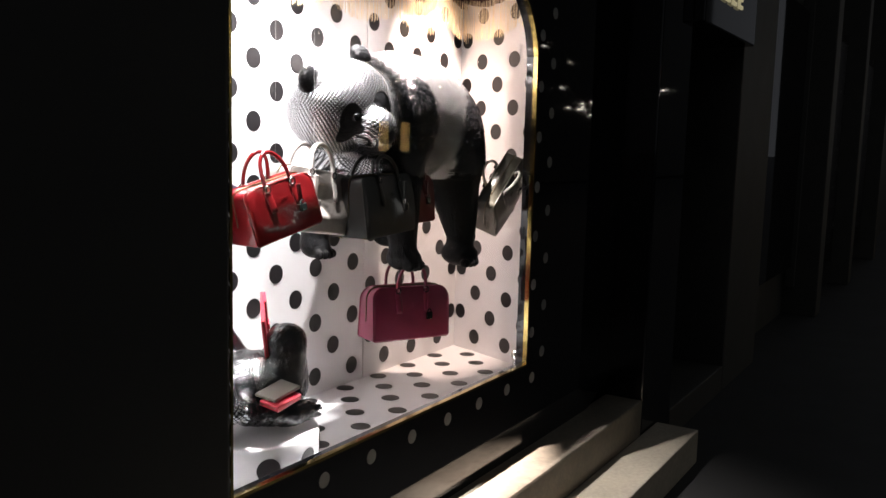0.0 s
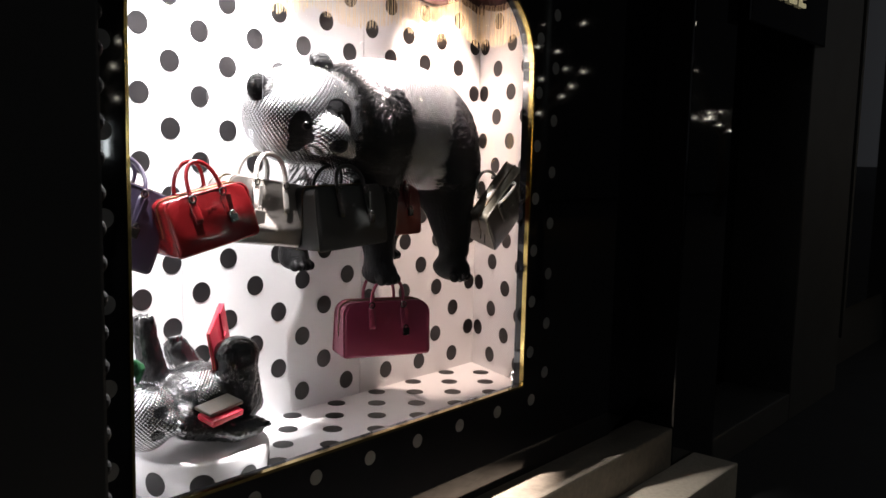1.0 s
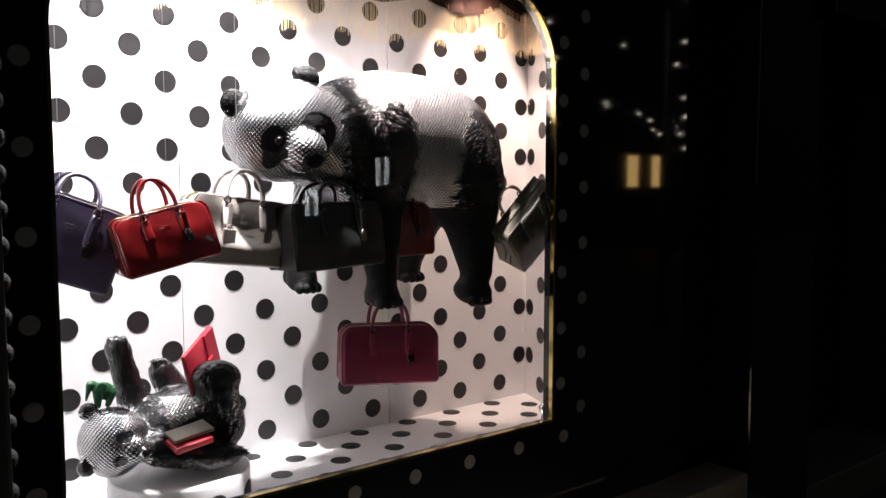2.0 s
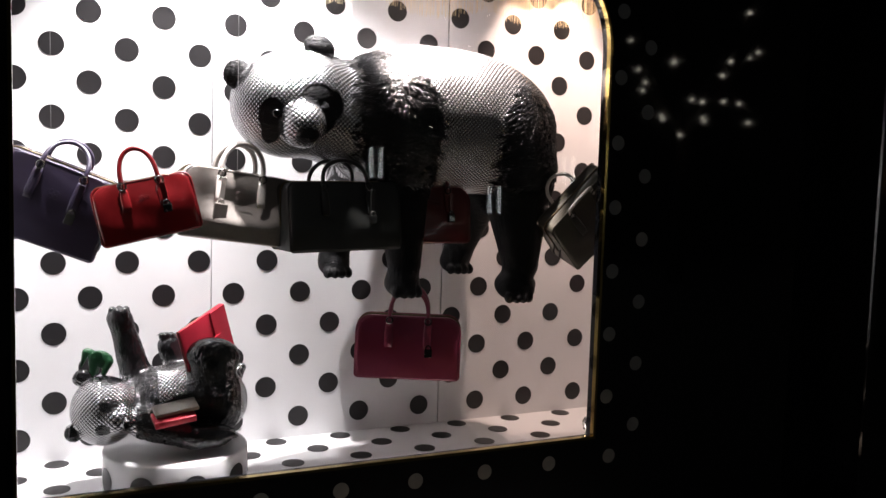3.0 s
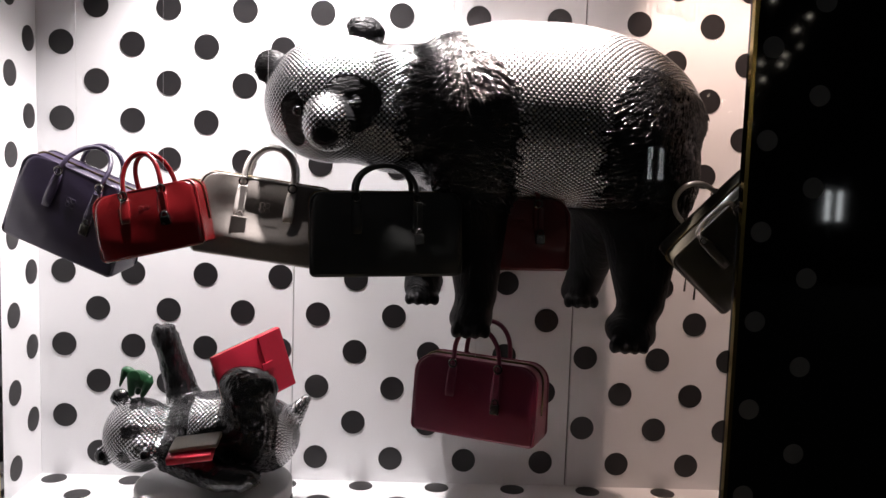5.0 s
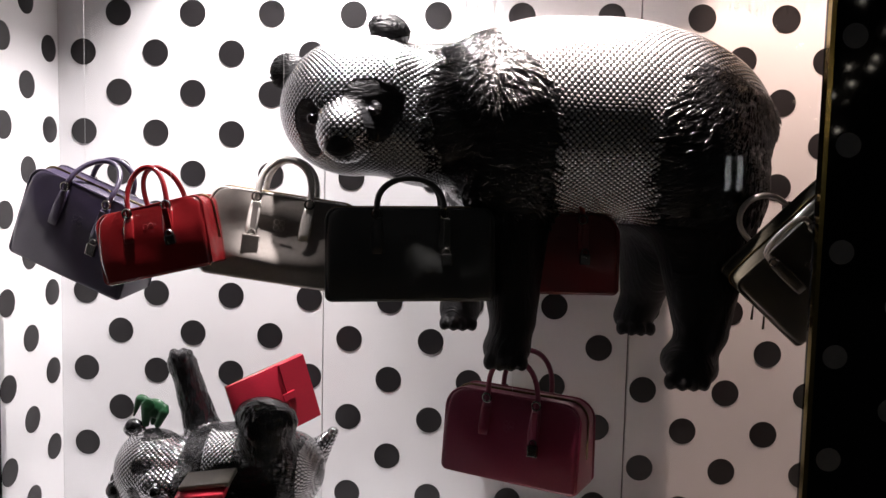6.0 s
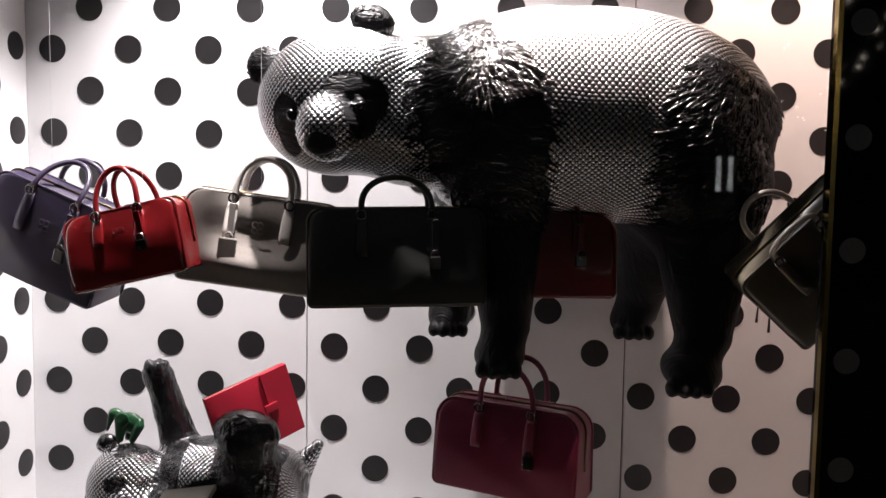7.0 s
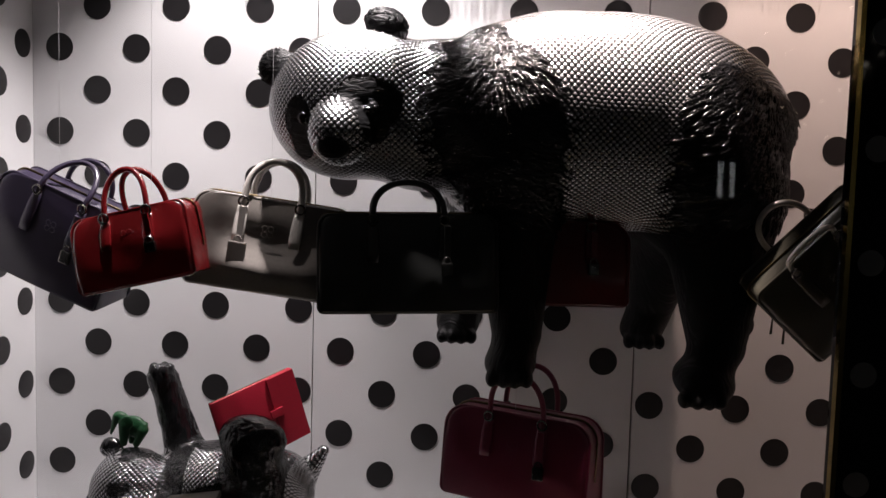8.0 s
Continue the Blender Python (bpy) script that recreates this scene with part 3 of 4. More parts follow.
def handbag(name, m, w, h, d, skin, trim, label, tag_side=1, handle_lean=0.01, rise=None, soft=0.010, tag=True, tag_size=1.0, flop=0.0, shoulder=0.042, span=0.37, grip=0.0062, slump=0.0, grip_skin=None):
    bag = empty(name, m, label, "handbag", "handbags in the display")
    # body: upright below, drawn in towards the zip, with rounded shoulders
    def deep(z):
        k = max(z / h - 0.5, 0) / 0.5
        return d * (1 + 0.05 * math.sin(math.pi * min(z / h / 0.5, 1)) - 0.36 * k ** 1.4)

    def wide_at(z):
        r = shoulder
        return w if z < h - r else w - 2 * (r - math.sqrt(max(r * r - (z - h + r) ** 2, 0)))

    bm = bmesh.new()
    loops = []
    stations = [0.0, 0.006, 0.03, 0.09, 0.16, 0.23, 0.3, 0.36, 0.42, 0.5, 0.58, 0.66, 0.74, 0.82, 0.88, 0.93, 0.97, 0.992, 1.0]
    for f in stations:
        z = f * h
        ww, dd = wide_at(z) / 2, deep(z) / 2
        if f == 0.0:
            ww, dd = ww - 0.008, dd - 0.008
        r = min(0.012, ww * 0.5, dd * 0.5)
        loop = []
        for sx, sy in ((-1, -1), (1, -1), (1, 1), (-1, 1)):
            turns = [(0, 1), (0.38, 0.92), (0.71, 0.71), (0.92, 0.38), (1, 0)]
            corner = [(sx * (ww - r + r * a), sy * (dd - r + r * b)) for a, b in turns]
            if sx * sy > 0:
                corner = corner[::-1]
            loop += corner
            if sx * sy > 0:
                edge = sy
                for q in (0.1, 0.22, 0.36, 0.5, 0.64, 0.78, 0.9):
                    x = (ww - r) * (2 * q - 1) * -sy
                    dent = soft * math.sin(math.pi * q) * (0.6 - 0.9 * f) + 0.0035 * math.sin(x * 31 + z * 47 + w * 60) * math.sin(math.pi * f)
                    dent += slump * math.sin(math.pi * q) ** 0.5 * (math.exp(-((f - 0.24) / 0.13) ** 2) - math.exp(-((f - 0.58) / 0.16) ** 2))
                    loop.append((x, sy * (dd + dent)))
        loops.append([bm.verts.new((x, y, z)) for x, y in loop])
    n = len(loops[0])
    for a, b in zip(loops, loops[1:]):
        for k in range(n):
            bm.faces.new((a[k], a[(k + 1) % n], b[(k + 1) % n], b[k]))
    bm.faces.new(loops[0][::-1])
    bm.faces.new(loops[-1])
    bmesh.ops.recalc_face_normals(bm, faces=bm.faces)
    part("body", bm, skin, bag, "", True)
    for sgn in (-1, 1):
        path = [(x, z) for x, z in outline(w, h, shoulder, 0.012, 0.0)]
        bm = tube(bmesh.new(), [(x, sgn * (deep(z) / 2 - 0.004), z) for x, z in path], 0.0032, 6, True)
        part("piping", bm, trim, bag, "", True)
    # zip along the top and down both ends
    bm = bmesh.new()
    tube(bm, [(-w / 2 - 0.001, 0, h * 0.35)] + [(x, 0, z + 0.001) for x, z in outline(w, h, shoulder, 0.016, -0.001)[14:][::-1]] + [(w / 2 + 0.001, 0, h * 0.35)], 0.0030, 6, False, 0.5)
    part("zip", bm, ZIP, bag, "metal zip along the top", True)
    rise = rise or h * 0.47
    span = w * span
    for sgn in (-1, 1):
        top_y = sgn * deep(h * 0.93) / 2
        handle = part("handle", tube(bmesh.new(), arc_handle(span, rise, top_y, h, sgn * handle_lean + flop), grip, 8), grip_skin or trim, bag, "rolled leather handle", True)
        for side in (-1, 1):
            x = side * span / 2
            bm = bmesh.new()
            tube(bm, [(x, sgn * (deep(f * h) / 2 + soft * (0.6 - 0.9 * f) * 0.8 + 0.003), f * h) for f in (0.52, 0.6, 0.68, 0.76, 0.84, 0.92)], [0.011, 0.013, 0.013, 0.013, 0.012, 0.010], 8, False, 0.25)
            part("strap", bm, trim, handle, "", True)
            bm = bmesh.new()
            tube(bm, [(x + 0.010 * math.cos(a), top_y + sgn * 0.008, h * 0.95 + 0.010 * math.sin(a)) for a in (math.pi * k / 6 for k in range(12))], 0.0024, 6, True)
            part("ring", bm, GUNMETAL, handle, "small metal ring", True)
    if tag:
        x = tag_side * span / 2 + 0.004
        y = -deep(h * 0.7) / 2 - 0.012
        bm = boxed((x - 0.012 * tag_size, y - 0.010, h * (0.52 - 0.14 * tag_size)), (x + 0.012 * tag_size, y, h * 0.52), 0.003)
        tube(bm, [(x + 0.008 * math.cos(a), y - 0.005, h * 0.52 + 0.011 * math.sin(a)) for a in (math.pi * k / 8 for k in range(9))], 0.002, 6)
        part("padlock", bm, GUNMETAL if tag_size == 1 else skin, bag, "small metal padlock" if tag_size == 1 else "leather padlock cover")
        bm = boxed((x - 0.006, y - 0.002, h * 0.56), (x + 0.007, y + 0.003, h * 0.90), 0.001)
        part("key_strap", bm, trim, bag)
    bm = bmesh.new()
    for k in range(4):
        a = math.pi / 2 * k + math.pi / 4
        tube(bm, [(0.009 * math.cos(a) + 0.006 * math.cos(q), -deep(h * 0.66) / 2 - 0.0012, h * 0.66 + 0.009 * math.sin(a) + 0.006 * math.sin(q)) for q in (2 * math.pi * j / 8 for j in range(8))], 0.0008, 4, True)
    part("emblem", bm, skin, bag, "small embossed emblem")
    for x in (-0.42, 0.42):
        for y in (-0.32, 0.32):
            part("foot", lathe(bmesh.new(), [(0.006, -0.004), (0.007, -0.002), (0.007, 0.001)], (x * w, y * d, 0), 10), BRASS, bag)
    return bag


PURPLE = leather("purple_leather", (0.036, 0.028, 0.056))
RED = leather("red_leather", (0.17, 0.008, 0.010), 0.22, 0.55)
TAUPE = leather("taupe_leather", (0.17, 0.153, 0.14), 0.14, 1.0)
BLACK = leather("black_leather", (0.006, 0.007, 0.006), 0.55, 0.0)
OXBLOOD = leather("oxblood_leather", (0.11, 0.007, 0.008))
RASPBERRY = leather("raspberry_leather", (0.17, 0.014, 0.045), 0.45, 0.15)
PALE = leather("pale_grey_leather", (0.46, 0.43, 0.40), 0.22, 0.6)
OLIVE = leather("olive_leather", (0.045, 0.043, 0.032), 0.35, 0.2)


def placed(x, y, z, yaw, roll=0.0, tip=0.0):
    return Matrix.Translation((x, y, z)) @ Matrix.Rotation(radians(yaw), 4, "Z") @ Matrix.Rotation(radians(-roll), 4, "Y") @ Matrix.Rotation(radians(tip), 4, "X")


handbag("handbag", placed(0.066, -0.365, 1.356, -6, -21, 8), 0.30, 0.212, 0.13, PURPLE, PURPLE, "purple leather handbag with two rolled handles, tilted beside the red one", 1, handle_lean=-0.03, rise=0.062, flop=0.035, shoulder=0.03)
handbag("handbag", placed(0.348, -0.50, 1.374, -5, 13.5, 0), 0.252, 0.150, 0.13, RED, RED, "bright red leather handbag with two rolled handles, tilted", 1, handle_lean=-0.028, rise=0.085, shoulder=0.024)
handbag("handbag", placed(0.562, -0.425, 1.356, 4, -7.5), 0.32, 0.192, 0.12, TAUPE, PALE, "taupe leather handbag with a hanging padlock, behind the red one", -1, handle_lean=-0.012, rise=0.082, tag_size=1.6, shoulder=0.03, grip=0.0075, slump=0.013)
handbag("handbag", placed(0.874, -0.462, 1.332, 9, 1, 0), 0.36, 0.195, 0.14, BLACK, BLACK, "black leather handbag with a padlock, under the large panda's head", 1, handle_lean=-0.02, rise=0.066, span=0.40, shoulder=0.024)
handbag("handbag", placed(1.205, -0.36, 1.343, 4, 0), 0.26, 0.175, 0.12, OXBLOOD, OXBLOOD, "dark red leather handbag half hidden behind the large panda's leg", 1, rise=0.04)
olive = handbag("handbag", placed(1.80, -0.44, 1.375, -10, 47, 32), 0.28, 0.222, 0.12, OLIVE, OLIVE, "dark olive leather handbag with pale handles, tipped beside the panda", 1, handle_lean=0.03, rise=0.05, shoulder=0.02, grip_skin=PALE)
bm = bmesh.new()
for x, low in ((1.616, 1.308), (1.641, 1.288), (1.664, 1.302)):
    tube(bm, [(x, -0.47, 1.372), (x + 0.002, -0.48, 1.34), (x, -0.48, low)], [0.0016, 0.0016, 0.0028], 6, False, 0.6)
bm.transform(olive.matrix_world.inverted())
part("key_fob", bm, OLIVE, olive, "short hanging leather tassels")
handbag("handbag", placed(1.125, -0.42, 0.922, -24, -1), 0.325, 0.19, 0.12, RASPBERRY, RASPBERRY, "raspberry red handbag hanging from the large panda's paw", 1)

# ---- what the cub holds ----
RED_HIDE = leather("scarlet_leather", (0.50, 0.02, 0.045), 0.4, 0.15)
GREY_HIDE = leather("stone_grey_leather", (0.22, 0.20, 0.17), 0.45, 0.1)
GREEN_HIDE = leather("green_leather", (0.02, 0.10, 0.04), 0.4, 0.1)


def wallet(name, m, size, skin, label, flap=True):
    w, h, d = size
    thing = empty(name, m, label, "wallet", "small leather goods held by the cub")
    part("body", boxed((-w / 2, -d / 2, -h / 2), (w / 2, d / 2, h / 2), 0.003), skin, thing, "", True)
    if flap:
        part("flap", boxed((w / 2 - 0.34 * w, -d / 2 - 0.006, -h / 2 + 0.002), (w / 2 + 0.001, -d / 2 - 0.0003, h / 2 - 0.002), 0.002), skin, thing)
        part("tab", boxed((w / 2 - 0.40 * w, -d / 2 - 0.0105, -0.010), (w / 2 - 0.24 * w, -d / 2 - 0.0062, 0.010), 0.0015), skin, thing)
    bm = bmesh.new()
    tube(bm, [(-w / 2 - 0.0006, 0, -h / 2 + 0.01), (-w / 2 - 0.0006, 0, h / 2 + 0.0004), (w / 2 - 0.012, 0, h / 2 + 0.0004)], 0.0012, 6)
    part("zip", bm, ZIP, thing, "thin metal zip")
    return thing


eu = Vector((0.15, 0.149, 0.059)).normalized()
ev = Vector((-0.055, -0.028, 0.171))
ev = (ev - eu * ev.dot(eu)).normalized()
en = ev.cross(eu).normalized()
tilt = Matrix((eu, en, ev)).transposed().to_4x4()
wallet("wallet", Matrix.Translation((0.522, -0.292, 1.031)) @ tilt, (0.215, 0.172, 0.012), RED_HIDE, "scarlet leather wallet with a flap, held up by the panda cub")
wallet("wallet", pose(0.405, -0.468, 0.862, -80, -7, 4), (0.112, 0.07, 0.018), RED_HIDE, "small red leather wallet lying on the cub's arm", False)
wallet("wallet", pose(0.412, -0.450, 0.884, -83, -8, 2), (0.118, 0.075, 0.011), GREY_HIDE, "stone grey leather wallet on top of the small red one", False)

CHARM = [ellipsoid((0.226, -0.30, 1.002), (0.031, 0.014, 0.025), (0, 28, 0), 0.004), ellipsoid((0.196, -0.302, 1.022), (0.021, 0.012, 0.013), (0, 35, 0), 0.004),
         limb((0.184, -0.305, 1.026), (0.172, -0.31, 0.985), 0.010, 0.003, 0.003), limb((0.205, -0.308, 1.008), (0.203, -0.312, 0.966), 0.015, 0.009, 0.003),
         limb((0.247, -0.304, 0.996), (0.232, -0.308, 0.963), 0.012, 0.008, 0.003), limb((0.215, -0.288, 1.0), (0.212, -0.286, 0.963), 0.011, 0.008, 0.003),
         ellipsoid((0.212, -0.318, 1.014), (0.018, 0.003, 0.020), (0, 40, 0), 0.001), ellipsoid((0.25, -0.30, 1.006), (0.006, 0.012, 0.008), (0, 0, 0), 0.001)]
charm = figure("animal_charm", CHARM, (0.15, -0.34, 0.955), (0.27, -0.26, 1.05), 0.003, (0.215, -0.30, 0.965), lambda p: np.zeros(len(p), np.int32), lambda p: p[:, :2], [GREEN_HIDE], 0.0,
               "small green leather animal charm resting on the cub's ear", "figurine")

# hanging lines
for x, y, z in ((1.11, -0.42, 1.115), (0.10, -0.40, 1.60), (0.345, -0.50, 1.56), (0.58, -0.44, 1.55)):
    line = part("nylon_line", tube(bmesh.new(), [(x, y, z), (x, y, 1.24 if z < 1.2 else CEILING)], 0.0004, 5), NYLON)
    tagged(line, "thin clear nylon line holding a handbag", "hanging line", "hanging lines")

# ---- the facade ----
X0, X1, Z0, Z1, RC = 0.02, 1.678, 0.735, 2.26, 0.30
MID = ((X0 + X1) / 2, 1.5)


def opening(grow=0.0, n=14):
    pts = []
    x0, x1, z0, z1 = X0 - grow, X1 + grow, Z0 - grow, Z1 + grow
    for k in range(8):
        pts.append((x0 + (x1 - x0) * k / 8, z0))
    for k in range(8):
        pts.append((x1, z0 + (z1 - RC - grow - z0) * k / 8))
    r = RC + grow
    pts += [(x1 - r + r * math.cos(a), z1 - r + r * math.sin(a)) for a in (math.pi / 2 * k / n for k in range(n))]
    pts += [(x1 - r + (x0 - x1 + 2 * r) * k / 8, z1) for k in range(8)]
    pts += [(x0 + r + r * math.cos(a), z1 - r + r * math.sin(a)) for a in (math.pi / 2 * (1 + k / n) for k in range(n))]
    pts += [(x0, z1 - r + (z0 - z1 + r) * k / 8) for k in range(8)]
    return pts


def frame_ring(bm, inner, outer, y0, y1):
    """A flat ring between two outlines, from y0 (front) to y1."""
    rows = [[bm.verts.new((x, y, z)) for x, z in pts] for pts, y in ((inner, y0), (outer, y0), (outer, y1), (inner, y1))]
    n = len(inner)
    for a, b in zip(rows, rows[1:] + rows[:1]):
        for k in range(n):
            bm.faces.new((a[k], a[(k + 1) % n], b[(k + 1) % n], b[k]))
    bmesh.ops.recalc_face_normals(bm, faces=bm.faces)
    return bm


def on_rect(p, lo, hi):
    dx, dz = p[0] - MID[0], p[1] - MID[1]
    s = min([((hi[0] if dx > 0 else lo[0]) - MID[0]) / dx if abs(dx) > 1e-6 else 1e9, ((hi[1] if dz > 0 else lo[1]) - MID[1]) / dz if abs(dz) > 1e-6 else 1e9])
    return MID[0] + dx * s, MID[1] + dz * s


hole = opening(0.0)
wide = opening(0.009)
front = structure("wall_front", frame_ring(bmesh.new(), wide, [on_rect(p, (-4.0, 0.36), (2.7, 4.2)) for p in wide], FRONT, FRONT + 0.05), FACADE,
                  "polished black shop front with a border of white dots round the window", "wall")
trim = structure("trim", frame_ring(bmesh.new(), hole, wide, FRONT - 0.004, FRONT + 0.014), BRASS, "polished brass trim round the arched shop window", "trim")
bm = bmesh.new()
pane = [bm.verts.new((x, FRONT + 0.006, z)) for x, z in opening(0.003)]
bm.faces.new(pane)
window = structure("window_1", bm, GLASS, "clear glass pane of the shop window", "window")

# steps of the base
base_1 = structure("step_1", boxed((-6.0, -0.84, 0.0), (2.698, FRONT + 0.02, 0.36), 0.012), LEDGE, "tan stone ledge under the shop window, coloured darker against lamp spill", "ledge")
base_2 = structure("step_2", boxed((-6.0, -1.07, 0.0), (2.95, -0.842, 0.18), 0.012), STONE, "pale tan stone step along the shop front", "step")
pavement = structure("pavement", boxed((-40, -4.6, -0.1), (40, 0.5, 0.0)), PAVING, "dark grey street pavement", "pavement")
ground = structure("ground", boxed((-400, -400, -0.4), (400, 400, -0.14)), ASPHALT, "dark asphalt ground", "ground")

# ---- dots ----
black_dot = disc_mesh("dot", R_DOT, 0.0015, DOT_BLACK)
white_dot = disc_mesh("dot_white", 0.0235, 0.0012, DOT_WHITE)


def dot(mesh, parent, m):
    ob = new("dot", mesh)
    ob.parent = parent
    ob.matrix_local = m
    return ob


COLUMNS = [-0.105, -0.003, 0.102, 0.208, 0.318, 0.43, 0.542, 0.656, 0.769, 0.886, 0.995, 1.112, 1.225, 1.35, 1.474, 1.586, 1.696, 1.803, 1.913, 2.035, 2.155]
ROWS = [2.564 - 0.1067 * k for k in range(4)] + [2.137, 2.031, 1.922, 1.813, 1.702, 1.59, 1.476, 1.362, 1.25, 1.139, 1.027, 0.916, 0.807, 0.695]
for j, z in enumerate(ROWS):
    for i, x in enumerate(COLUMNS):
        if (i + j) % 2 == 0:
            dot(black_dot, back, pose(x, 0, z))
for j, z in enumerate(ROWS):
    for k in range(6):
        if (j + k) % 2 == 0:
            dot(black_dot, left_wall, pose(LEFT, -0.05 - 0.11 * k, z, 0, 0, 90))
            dot(black_dot, right_wall, pose(0, -0.046 - 0.112 * k, z, 0, 0, -90))
for k in range(6):
    for i in range(-1, 20):
        x, y = 0.80 + 0.1155 * (i - 7), -0.038 - 0.115 * k
        if (i + k) % 2 == 1 and y > FRONT + 0.07 and x + R_DOT < RIGHT + y * math.tan(SPLAY) and x - R_DOT > LEFT and (x - 0.43) ** 2 + (y + 0.33) ** 2 > 0.245 ** 2:
            dot(black_dot, floor, pose(x, y, FLOOR, -90))
for k in range(9):
    a = 2 * math.pi * k / 9 - 1.45
    z = 0.055
    bm = bmesh.new()
    ring = []
    mid = bm.verts.new((0.2068 * math.cos(a), 0.2068 * math.sin(a), z))
    for q in (2 * math.pi * n / 28 for n in range(28)):
        b = a + 0.036 * math.cos(q) / 0.205
        ring.append(bm.verts.new((0.2068 * math.cos(b), 0.2068 * math.sin(b), z + 0.036 * math.sin(q))))
    for n in range(28):
        bm.faces.new((mid, ring[n], ring[(n + 1) % 28]))
    part("dot", bm, DOT_BLACK, pedestal, "", True)
for col, x in enumerate((1.725, 1.835)):
    for n in range(9):
        dot(white_dot, front, pose(x, FRONT, 0.862 + 0.2035 * n - 0.1017 * col))
for col, x in enumerate((-0.045,)):
    for n in range(9):
        dot(white_dot, front, pose(x, FRONT, 0.862 + 0.2035 * n - 0.1017 * col))
for n in range(9):
    dot(white_dot, front, pose(1.745 - 0.2275 * n, FRONT, 0.663))


# ---- swagged valance with a thread fringe round the top of the box ----
def swag_height(u):
    """The lower edge, hanging in bows between the gathers."""
    k = (u / 0.435) % 1.0
    return 2.335 - 0.055 * math.sin(math.pi * k) ** 0.7


def run_of(start, heading, length, y_off):
    return [(start[0] + heading[0] * u + y_off[0], start[1] + heading[1] * u + y_off[1], u) for u in (length * k / 160 for k in range(161))]


bm = bmesh.new()
threads = bmesh.new()
side_dir = (-math.sin(SPLAY), -math.cos(SPLAY))
for start, heading, length, off in (((LEFT + 0.02, 0), (1, 0), RIGHT - LEFT - 0.05, (0, -0.05)), ((RIGHT - 0.02, -0.05), side_dir, 0.56, (-0.045, 0.015))):
    rows = []
    for x, y, u in run_of(start, heading, length, off):
        low = swag_height(u + 0.03)
        ripple = 0.012 * math.sin(u * 60) + 0.007 * math.sin(u * 131 + 1)
        nx, ny = heading[1], -heading[0]
        column = []
        for f in (0, 0.2, 0.45, 0.7, 0.9, 1.0):
            z = CEILING - 0.004 + (low - CEILING) * f
            r = ripple * (1 - 0.6 * f) + 0.012 * math.sin(f * 16 + u * 9) * f
            column.append(bm.verts.new((x + nx * r, y + ny * r, z)))
        rows.append(column)
    for a, b in zip(rows, rows[1:]):
        for k in range(5):
            bm.faces.new((a[k], b[k], b[k + 1], a[k + 1]))
    count = int(length / 0.0055)
    for k in range(count):
        u = length * (k + 0.5) / count
        jig = random.uniform(-0.004, 0.004)
        x, y = start[0] + heading[0] * u + off[0] - heading[1] * jig, start[1] + heading[1] * u + off[1] + heading[0] * jig
        low = swag_height(u + 0.03)
        end = low - 0.155 - random.uniform(-0.008, 0.008) + (0.02 if u < 1.0 and length > 1 else 0)
        w = 0.0007
        ring = []
        for z, sx in ((low + 0.02, 0), (low - 0.06, random.uniform(-0.002, 0.002)), (end, random.uniform(-0.004, 0.004))):
            ring.append([threads.verts.new((x + sx + dx, y + dy, z)) for dx, dy in ((-w, -w), (w, -w), (0, w))])
        for a, b in zip(ring, ring[1:]):
            for q in range(3):
                threads.faces.new((a[q], a[(q + 1) % 3], b[(q + 1) % 3], b[q]))
bmesh.ops.solidify(bm, geom=bm.faces[:], thickness=0.004)
valance = tagged(part("valance", bm, VELVET, None, "", True), "dark brown swagged valance under the ceiling with a gold thread fringe", "valance")
fringe = tagged(part("fringe", threads, THREAD, valance, "long gold thread fringe"), kind="stuff")

# ---- downlights ----
for eye, target, watts, colour, degrees in SPOTS:
    lamp = empty("downlight", pose(eye[0], eye[1], CEILING), "small round metal downlight in the dark ceiling", "downlight", "downlights in the ceiling")
    part("rim", lathe(bmesh.new(), [(0.058, 0.0), (0.060, -0.004), (0.050, -0.012), (0.046, -0.004), (0.046, 0.0)], segs=32), STEEL, lamp, "", True)
    part("lens", lathe(bmesh.new(), [(0.044, -0.001), (0.040, -0.004), (0.001, -0.006)], segs=24), glow("lamp_lens", colour, 6.0), lamp, "glowing lens")

# ---- small chrome latch at the foot of the window ----
latch = empty("window_latch", pose(1.70, -0.60, FLOOR), "small chrome latch standing at the window's lower corner", "latch")
part("post", tube(bmesh.new(), [(0, 0, 0), (0, 0, 0.10), (0.006, 0, 0.13)], 0.009, 10), STEEL, latch, "", True)
part("knob", lathe(bmesh.new(), [(0.004, 0.12), (0.017, 0.13), (0.019, 0.145), (0.012, 0.158), (0.003, 0.162)], segs=20), STEEL, latch, "", True)
part("foot", boxed((-0.02, -0.018, 0.0), (0.02, 0.018, 0.012), 0.003), DOT_BLACK, latch, "black foot plate")

